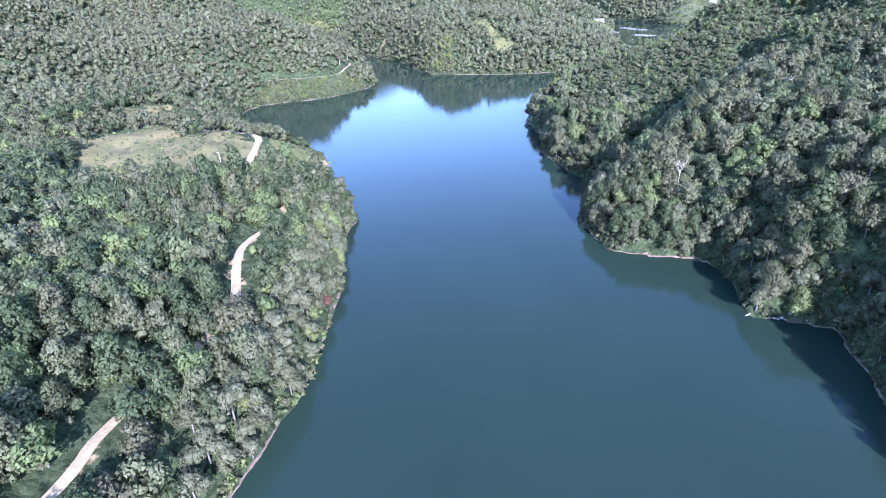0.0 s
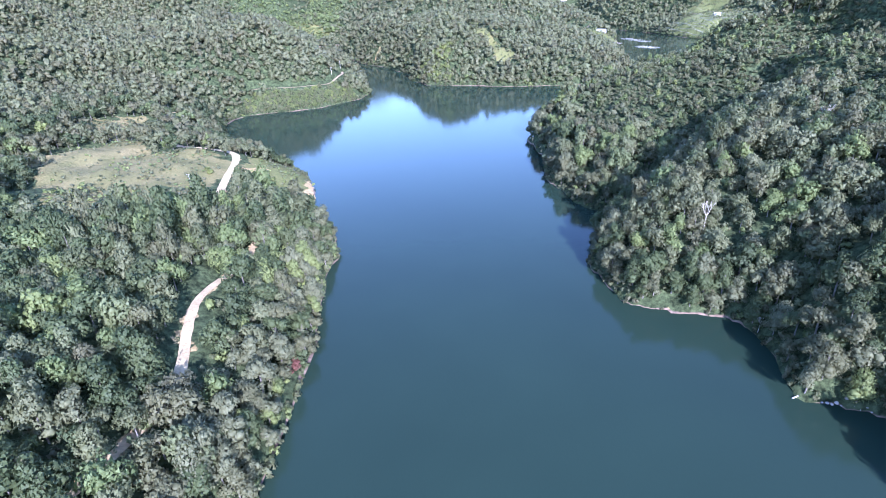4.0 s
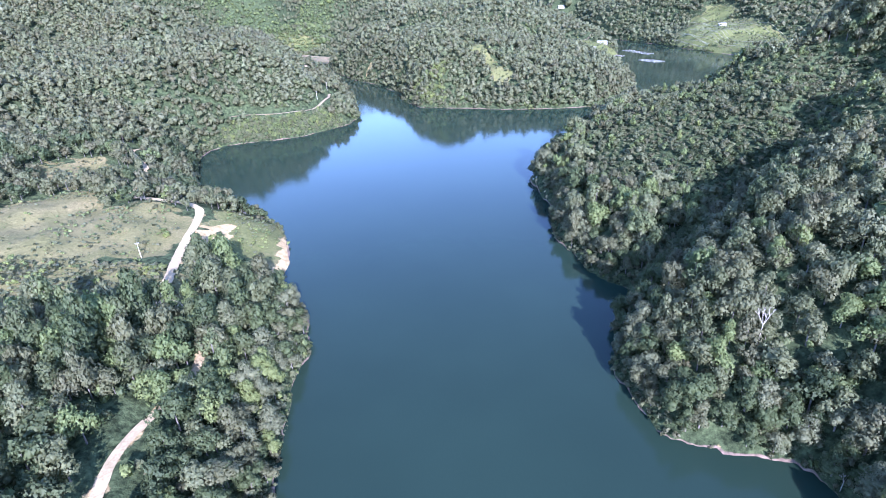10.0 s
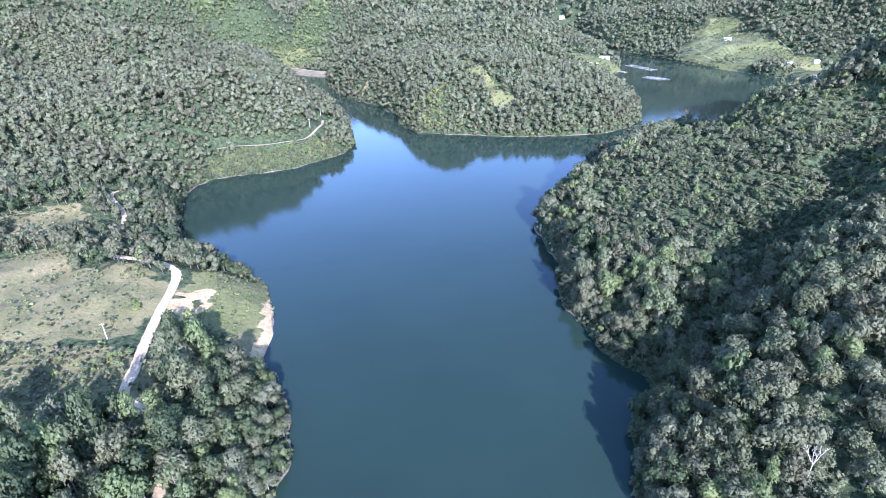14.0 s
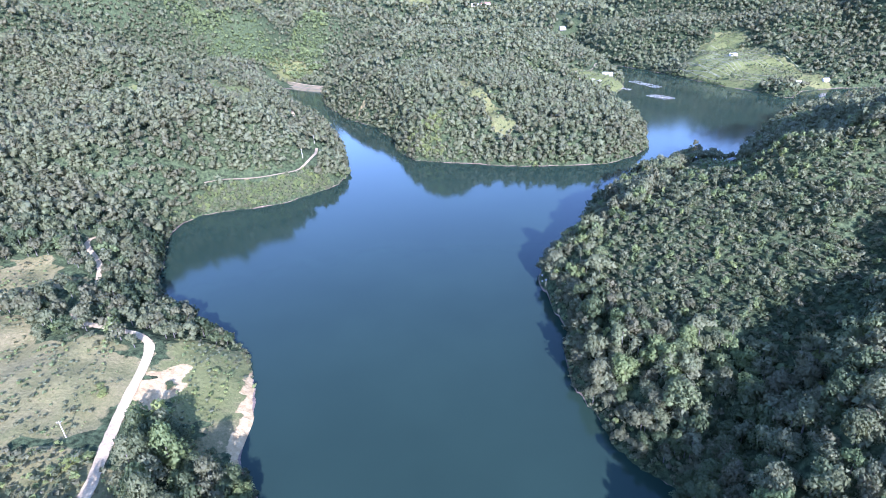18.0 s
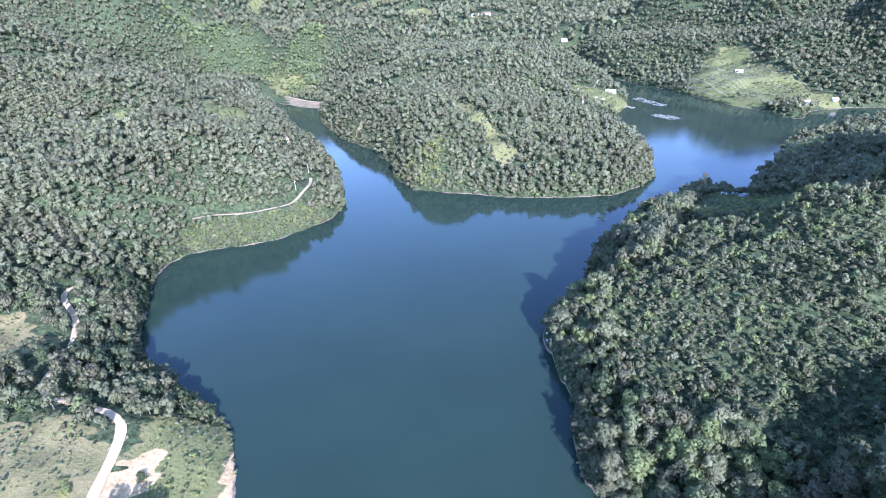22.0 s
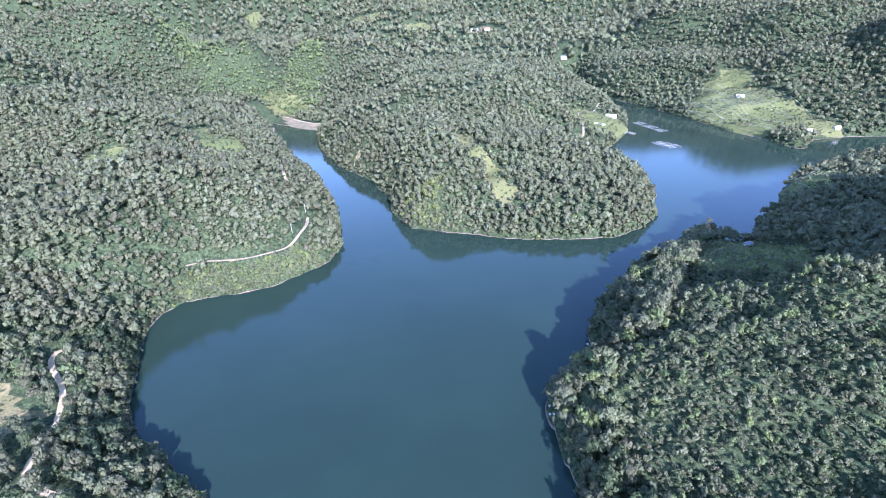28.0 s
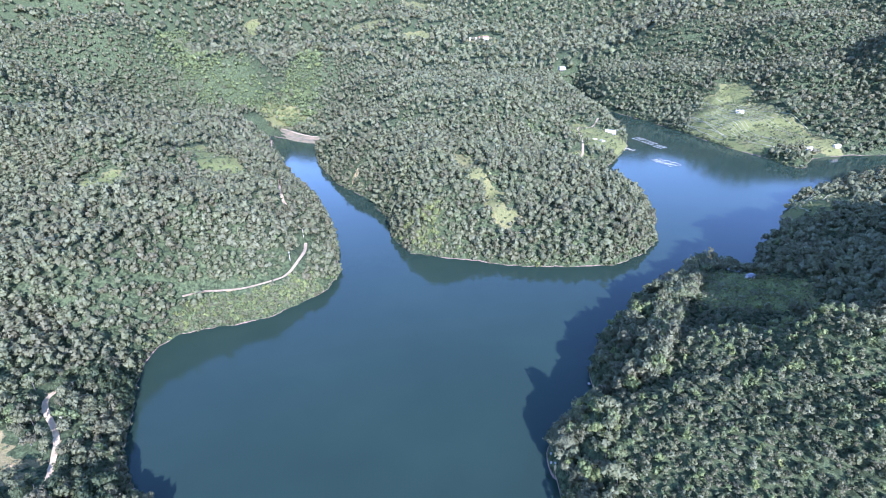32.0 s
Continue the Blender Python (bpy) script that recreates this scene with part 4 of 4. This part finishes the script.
def branching(x, y, tall, seed, name, label, mat):
    """A bare tree: forked stems and twigs in one mesh under its foot."""
    r = random.Random(seed)
    pieces = []

    def grow(a, way, size, thick, depth):
        b = a + way * size
        pieces.append((tuple(a), tuple(b), thick, thick * 0.6))
        if depth:
            for _ in range(4 if depth > 1 else 3):
                w = (way + Vector((r.uniform(-0.8, 0.8), r.uniform(-0.8, 0.8), r.uniform(-0.1, 0.5)))).normalized()
                grow(b, w, size * r.uniform(0.35, 0.55), thick * 0.6, depth - 1)

    top = tagged(new(name), label, "dead tree")
    top.matrix_basis = pose(x, y, ground_at(x, y) - 0.4)
    split = {"trunk": [], "branches": []}
    grow(Vector((0, 0, 0)), Vector((0.05, 0.02, 1)), tall * 0.52, tall * 0.012, 3)
    split["trunk"], split["branches"] = pieces[:1], pieces[1:]
    for part_name, some in split.items():
        v, f = tube_mesh(some, 5, seed)
        new(part_name, mesh_of(part_name, v, f, [mat], True)).parent = top


for dx_, dy_, tall, seed in ((83, 174, 15, 1), (141, 214, 12, 2), (90, 138, 7, 3), (93, 136, 6, 4), (95, 133, 6, 5), (-152, 131, 13, 6), (-73, 208, 9, 7)):
    branching(dx_, dy_, tall, seed, "dead_tree", "leafless pale grey tree standing among green trees", PALE_BARK)


def bamboo_clump(x, y, tall, seed):
    """Arching culms that bend outward, each with a feathery plume of narrow leaves over its upper half."""
    r = np.random.RandomState(seed)
    top = tagged(new("bamboo_clump"), "pale feathery bamboo clump leaning out over the point", "bamboo", "bamboo on the point")
    top.matrix_basis = pose(x, y, ground_at(x, y) - 0.3)
    for k in range(9):
        a, reach, high = r.uniform(0, 6.283), r.uniform(0.12, 0.34) * tall, tall * r.uniform(0.75, 1.0)
        u = np.linspace(0, 1, 6)
        line = np.stack([math.cos(a) * (0.4 + reach * u ** 2), math.sin(a) * (0.4 + reach * u ** 2), high * (u - 0.16 * u ** 3)], 1)
        v, f = tube_mesh([(line[i], line[i + 1], 0.07 * (1 - 0.8 * u[i]), 0.07 * (1 - 0.8 * u[i + 1])) for i in range(5)], 5, seed + k)
        culm = new("culm", mesh_of("culm", v, f, [BARK], True))
        culm.parent = top
        n = 150
        at = r.uniform(0.35, 1.0, n)
        p = np.stack([np.interp(at, u, line[:, i]) for i in range(3)], 1) + r.randn(n, 3) * (0.5, 0.5, 0.45) * (1.25 - at)[:, None]
        way = np.stack([np.cos(a) + 0.8 * r.randn(n), np.sin(a) + 0.8 * r.randn(n), r.uniform(-0.6, 0.8, n)], 1)
        way /= np.linalg.norm(way, axis=1)[:, None]
        side = np.cross(way, r.randn(n, 3))
        side *= 0.13 / np.linalg.norm(side, axis=1)[:, None]
        size = r.uniform(0.35, 0.7, (n, 1))
        tri = np.stack([p - side, p + side, p + way * size], 1).reshape(-1, 3)
        leaves = mesh_of("foliage", tri, np.arange(n * 3).reshape(-1, 3), [LEAF])
        leaves.attributes.new("tint", "FLOAT", "POINT").data.foreach_set("value", np.full(n * 3, 0.62 + 0.05 * r.rand(), np.float32))
        new("foliage", leaves).parent = culm


for bx, by, tall, seed in ((193, 581, 13, 11), (197, 584, 12, 12), (255, 603, 13, 13), (260, 605, 12, 14)):
    bamboo_clump(bx, by, tall, seed)
# fallen trunk and stones at the water's edge
trunk = tagged(new("fallen_trunk"), "bleached fallen trunk lying half in the water", "log")
trunk.matrix_basis = pose(85.2, 107.2, 0.12, 0, 0, 22)
part("stem", rod((0, 0, 0.05), (5.6, 0, 0.35), 0.20, 0.30, 9), PALE_WOOD, trunk)
part("stub", rod((3.6, 0, 0.25), (4.1, 0.7, 0.5), 0.10, 0.05, 6), PALE_WOOD, trunk)


def boulder(x, y, size, seed, label):
    bm = bmesh.new()
    bmesh.ops.create_icosphere(bm, subdivisions=2, radius=size)
    r = random.Random(seed)
    for v in bm.verts:
        v.co *= 1 + 0.35 * noise.noise(v.co * (1.3 / size) + Vector((seed * 3.1, 0, 0))) + r.uniform(-0.05, 0.05)
        v.co.z *= 0.65
    me = bpy.data.meshes.new("boulder")
    bm.to_mesh(me)
    bm.free()
    me.materials.append(STONE)
    ob = tagged(new("boulder", me), label, "boulder", "stones along the shore")
    ob.location = (x, y, max(ground_at(x, y), 0) + size * 0.2)


rr = random.Random(9)
for k in range(16):
    boulder(90.5 + k * 1.25 + rr.uniform(-0.5, 0.5), 107.2 - k * 0.5 + rr.uniform(-1.0, 1.2), rr.uniform(0.25, 0.75), k, "pale weathered stone on the narrow shore")
for k, (sx, sy, size) in enumerate(((142, 670, 2.2), (-76, 738, 2.0), (41, 381, 0.9), (42.5, 379, 0.7), (41.5, 386, 0.8), (73.5, 445, 0.9), (430, 857, 1.6), (427, 858, 1.3))):
    boulder(sx, sy, size, 40 + k, "pale bare rock at the edge of the trees")


def house(x, y, turn, wide, deep, wall, roof_mat, label, openings, z=None, rise=1.6):
    """A gabled house, its front towards -y."""
    top = tagged(new("house"), label, "house")
    top.matrix_basis = pose(x, y, ground_at(x, y) if z is None else z, 0, 0, turn)
    part("plinth", box(0, 0, -2.2, wide + 0.6, deep + 0.6, 2.4), STONE, top)
    part("wall", box(0, 0, 0.2, wide, deep, wall), WHITEWASH, top)
    for s in (-1, 1):
        bm = bmesh.new()
        x0, y0 = wide / 2 + 0.5, deep / 2 + 0.6
        v = [bm.verts.new(p) for p in ((-x0, s * y0, wall - 0.1), (x0, s * y0, wall - 0.1), (x0, 0, wall + rise), (-x0, 0, wall + rise),
                                       (-x0, s * y0, wall + 0.08), (x0, s * y0, wall + 0.08), (x0, 0, wall + rise + 0.18), (-x0, 0, wall + rise + 0.18))]
        for q in ((0, 1, 2, 3), (4, 5, 6, 7), (0, 1, 5, 4), (1, 2, 6, 5), (2, 3, 7, 6), (3, 0, 4, 7)):
            bm.faces.new([v[i] for i in q])
        bmesh.ops.recalc_face_normals(bm, faces=bm.faces[:])
        part("roof", bm, roof_mat, top)
        bm = bmesh.new()
        e = s * wide / 2
        bm.faces.new([bm.verts.new(p) for p in ((e, -deep / 2, wall), (e, deep / 2, wall), (e, 0, wall + rise - 0.1))])
        bmesh.ops.solidify(bm, geom=bm.faces[:], thickness=0.2)
        part("gable", bm, WHITEWASH, top)
    for k in range(openings):
        at = (k + 0.5) / openings * wide - wide / 2
        if k == openings // 2:
            part("door", box(at, -deep / 2 - 0.03, 0.2, 1.1, 0.12, 2.1), DARK_WOOD, top, "dark wooden door")
        else:
            frame_ob = part("window", box(at, -deep / 2 - 0.02, 1.2, 1.3, 0.10, 1.3), PALE_WOOD, top, "small window with a dark pane")
            part("pane", box(at, -deep / 2 - 0.09, 1.3, 1.1, 0.04, 1.1), DARK_WOOD, frame_ob)
    return top


house(227, 1022, -28, 15, 7.5, 3.2, ROOF_SHEET, "white lakeside house with a pale sheet roof in a clearing", 5)
house(434, 1054, -20, 11, 6, 2.8, ROOF_SHEET, "small white hut with a grey roof above terraced fields", 3)
house(462, 908, 15, 9, 6, 2.6, ROOF_SHEET, "pale low hut among trees on the far bank", 3)
house(503, 915, 5, 8, 5, 2.4, ROOF_SHEET, "open grey-roofed shed by the far shore", 3)
house(64, 1812, 0, 26, 11, 5.5, ROOF_RED, "long village building with a red roof in the far valley", 7, rise=3)
house(34, 1806, 0, 20, 10, 5.5, ROOF_SHEET, "white village building beside the red-roofed one", 5, rise=1.5)
house(234, 1512, 10, 14, 8, 4.5, ROOF_SHEET, "white farmhouse on the far slope above the inlet", 4)
house(190, 1455, 0, 12, 7, 3.5, ROOF_SHEET, "small grey farmhouse under trees in the far valley", 3)
# the shed's roof is a darker sheet, with the meadow's shade in its colour
house(214, 545, 30, 6, 4, 2.2, speckled("shaded_roof_sheet", (0.10, 0.10, 0.10), (0.22, 0.215, 0.20), 0.9, 0.6), "low grey shed on the shaded meadow", 3, rise=0.7)


def slab(x, y, sx, sy, turn, name, label):
    top = tagged(new(name), label, "drying yard")
    top.matrix_basis = pose(x, y, ground_at(x, y), 0, 0, turn)
    part("slab", box(0, 0, -1.5, sx, sy, 1.75), CONCRETE, top)
    part("kerb", box(0, sy / 2, 0.2, sx, 0.3, 0.4), CONCRETE, top)


slab(194, 984, 6, 8, 20, "drying_yard", "pale bare concrete yard on the grassy slope")
slab(203, 976, 7, 9, 20, "drying_yard", "small pale concrete yard with a low kerb")


def boat(x, y, turn, size):
    top = tagged(new("boat"), "narrow pale wooden boat moored at the bank", "boat", "boats at the landing")
    top.matrix_basis = pose(x, y, 0.0, 0, 0, turn)
    bm = bmesh.new()
    rows = []
    for k in range(7):
        u = k / 6 * 2 - 1
        w, h = 0.75 * (1 - 0.75 * abs(u) ** 2.2), 0.55 + 0.35 * u * u
        rows.append([bm.verts.new((u * size / 2, s * w * q, z)) for s, q, z in ((-1, 1, h), (-1, 0.6, -0.15), (1, 0.6, -0.15), (1, 1, h))])
    for a, b in zip(rows, rows[1:]):
        for i in range(3):
            bm.faces.new((a[i], a[i + 1], b[i + 1], b[i]))
    bmesh.ops.solidify(bm, geom=bm.faces[:], thickness=0.08)
    part("hull", bm, PALE_WOOD, top)
    for u in (-0.25, 0.2):
        part("thwart", box(u * size, 0, 0.3, 0.35, 1.2, 0.06), PALE_WOOD, top)


for k, (bx, by, bt) in enumerate(((243, 981, 20), (246, 975, 35), (249, 970, 40), (240, 986, 10))):
    boat(bx, by, bt, 9 - k % 2)


def fish_raft(x, y, turn, cells, size, label):
    """A row of floating net cages."""
    top = tagged(new("fish_raft"), label, "fish farm", "floating net cages")
    top.matrix_basis = pose(x, y, 0, 0, 0, turn)
    long = cells * size
    for s in (-0.5, 0, 0.5):
        part("walkway", box(0, s * size * 1.6, 0.35, long, 0.42, 0.16), PALE_WOOD, top)
    for k in range(cells + 1):
        at = k * size - long / 2
        part("beam", box(at, 0, 0.3, 0.36, size * 1.6, 0.14), PALE_WOOD, top)
        for s in (-0.5, 0.5):
            part("float", rod((at, s * size * 1.6 - 0.6, 0.1), (at, s * size * 1.6 + 0.6, 0.1), 0.35, 0.35, 8), PLASTIC, top, "pale plastic drum float")
    return top


fish_raft(276, 1036, -68, 2, 7.5, "floating wooden fish cage raft with pale walkways")
fish_raft(284, 1010, -66, 3, 7.0, "row of floating net cages with pale plank walkways")
fish_raft(292, 984, -64, 2, 7.0, "small floating net cage at the end of the row")
for k, (fx, fy) in enumerate(((267, 914), (273, 904), (279, 893))):
    fish_raft(fx, fy, 14, 2, 8.0 if k else 6.5, "narrow floating plank raft on the open water")

# earth dam across the inlet
dam = tagged(new("dam"), "low earth dam with a pale crest road and bare pink banks", "dam", kind="structure")
bm = bmesh.new()
crest = polyline([(-394, 1192), (-370, 1206), (-348, 1203), (-326, 1184), (-304, 1158), (-272, 1130), (-236, 1112)], 6)
rows = []
for k, (cx, cy) in enumerate(crest):
    wob = 1.2 * noise.noise(Vector((k * 0.4, 0, 0)))
    rows.append([bm.verts.new((cx + u * 0.59, cy + u * 0.80, z)) for u, z in ((-34, -4), (-22 + wob, 0.3), (-18 + wob, 2.2), (-11 + wob, 2.5 + wob * 0.3), (-3, 5.6), (3, 5.6), (26, -3))])
for a, b in zip(rows, rows[1:]):
    for i in range(6):
        bm.faces.new((a[i], b[i], b[i + 1], a[i + 1]))
bmesh.ops.recalc_face_normals(bm, faces=bm.faces[:])
part("embankment", bm, speckled("dam_earth", (0.095, 0.105, 0.040), (0.27, 0.185, 0.10), 0.10), dam)
bm = bmesh.new()
rows = [[bm.verts.new((cx + u * 0.59, cy + u * 0.80, 5.85)) for u in (-2, 2)] for cx, cy in crest]
for a, b in zip(rows, rows[1:]):
    bm.faces.new((a[0], b[0], b[1], a[1]))
part("crest_road", bm, GRAVEL, dam)


# terraced fields: low grassy banks that follow the shore
def terraces(shore, offsets, label, seed):
    r = np.random.RandomState(seed)
    V, F, at = [], [], 0
    p = polyline(shore, 6)
    way = np.gradient(p, axis=0)
    way /= np.hypot(way[:, 0], way[:, 1])[:, None]
    side = np.stack([way[:, 1], -way[:, 0]], 1)
    for off in offsets:
        a, b = sorted(r.randint(0, len(p), 2))
        a, b = min(a, len(p) // 3), max(b, len(p) * 2 // 3)
        q = p[a:b] + side[a:b] * (off + 2.0 * np.sin(np.arange(b - a) * 0.35 + off))[:, None]
        z = ground_height(q[:, 0], q[:, 1])
        for u, h in ((-0.75, -0.4), (-0.25, 0.55), (0.25, 0.55), (0.75, -0.4)):
            V.append(np.concatenate([q + side[a:b] * u, (z + h)[:, None]], 1))
        n = b - a
        i = np.arange(n - 1)
        for k in range(3):
            F.append(np.stack([at + k * n + i, at + k * n + i + 1, at + (k + 1) * n + i + 1, at + (k + 1) * n + i], 1))
        at += 4 * n
    me = mesh_of("terrace_banks", np.concatenate(V), np.concatenate(F), [TERRACE], True)
    return tagged(new("terrace_banks", me), label, "terraces", kind="stuff")


TERRACE = speckled("terrace_grass", (0.14, 0.15, 0.07), (0.26, 0.25, 0.14), 0.4)
terraces([(330, 1145), (348, 1100), (366, 1036), (390, 953), (412, 905)], [-5, -10, -15, -20, -25, -30, -36, -42, -48, -55, -62, -69, -76, -84, -92, -100, -108], "pale grassy banks of terraced fields on the far shore", 3)
terraces([(386, 757), (350, 734), (322, 700), (322, 680), (309, 656)], [-4, -9, -14, -19, -25, -31], "narrow curved grassy terraces on the shaded point", 4)


# separate bushes round the field and the tip
def bush(x, y, wide, tall, k, shade, label):
    top = tagged(new("bush"), label, "bush", "bushes round the field")
    top.matrix_basis = pose(x, y, ground_at(x, y) - 0.2, 0, 0, 47 * k) @ Matrix.Diagonal((wide / 3.0, wide / 3.0, tall / 9.0, 1))
    foliage = new("foliage", CROWNS[k % 7, shade])
    foliage.parent = top
    foliage.matrix_basis = pose(0, 0, -2.4)
    part("stems", rod((0.1, 0, -0.3), (0.5, 0.2, 3.0), 0.16, 0.06, 6), BARK, top)


for k, (x, y, wide, tall, shade) in enumerate(((-147, 272, 2.6, 3.0, "bright"), (-150, 276, 2.0, 2.4, "fresh"), (-138, 238, 3.2, 3.6, "bright"), (-134, 241, 2.6, 3.0, "fresh"),
                                               (-141, 234, 2.6, 3.0, "fresh"), (-127, 284, 2.7, 2.6, "dark"), (-117, 262, 2.8, 3.4, "dull"), (-112, 258, 2.2, 2.6, "grey"),
                                               (-103, 300, 1.6, 1.8, "grey"), (-110, 309, 1.8, 2.0, "dull"), (-121, 317, 2.2, 2.6, "grey"), (-152, 262, 1.6, 1.8, "dull"),
                                               (-166, 301, 2.0, 2.4, "dull"), (-172, 306, 2.2, 2.6, "grey"), (-181, 307, 2.4, 2.8, "dull"), (-190, 310, 2.2, 2.8, "dark"))):
    bush(x, y, wide, tall, k, shade, {"bright": "bright yellow-green bush beside the gravel road", "fresh": "fresh green bush at the field's edge", "dark": "round dark green bush on bare pink soil",
                                      "dull": "dull green bush on dry grass", "grey": "small grey-green bush on dry grass"}[shade])


RUSSET = leaf_material("russet_leaves", [(0.0, (0.13, 0.06, 0.045)), (0.6, (0.22, 0.10, 0.075)), (1.0, (0.30, 0.17, 0.11))])
for k, (x, y, wide, tall) in enumerate(((-57.5, 121, 2.4, 4.0), (-58.5, 117.5, 1.8, 3.0), (96, 131, 1.7, 2.6), (92.5, 134.5, 1.6, 2.4))):
    top = tagged(new("bush"), "reddish-brown bush overhanging the water" if k < 2 else "bare brownish bush on the eroded bank", "bush", "russet bushes")
    top.matrix_basis = pose(x, y, ground_at(x, y) - 0.2, 0, 0, 71 * k) @ Matrix.Diagonal((wide / 3.0, wide / 3.0, tall / 9.0, 1))
    leaves = CROWNS[k, "grey"].copy()
    leaves.materials.clear()
    leaves.materials.append(RUSSET)
    foliage = new("foliage", leaves)
    foliage.parent = top
    foliage.matrix_basis = pose(0, 0, -2.4)
    part("stems", rod((0.1, 0, -0.3), (0.5, 0.2, 3.0), 0.16, 0.06, 6), BARK, top)
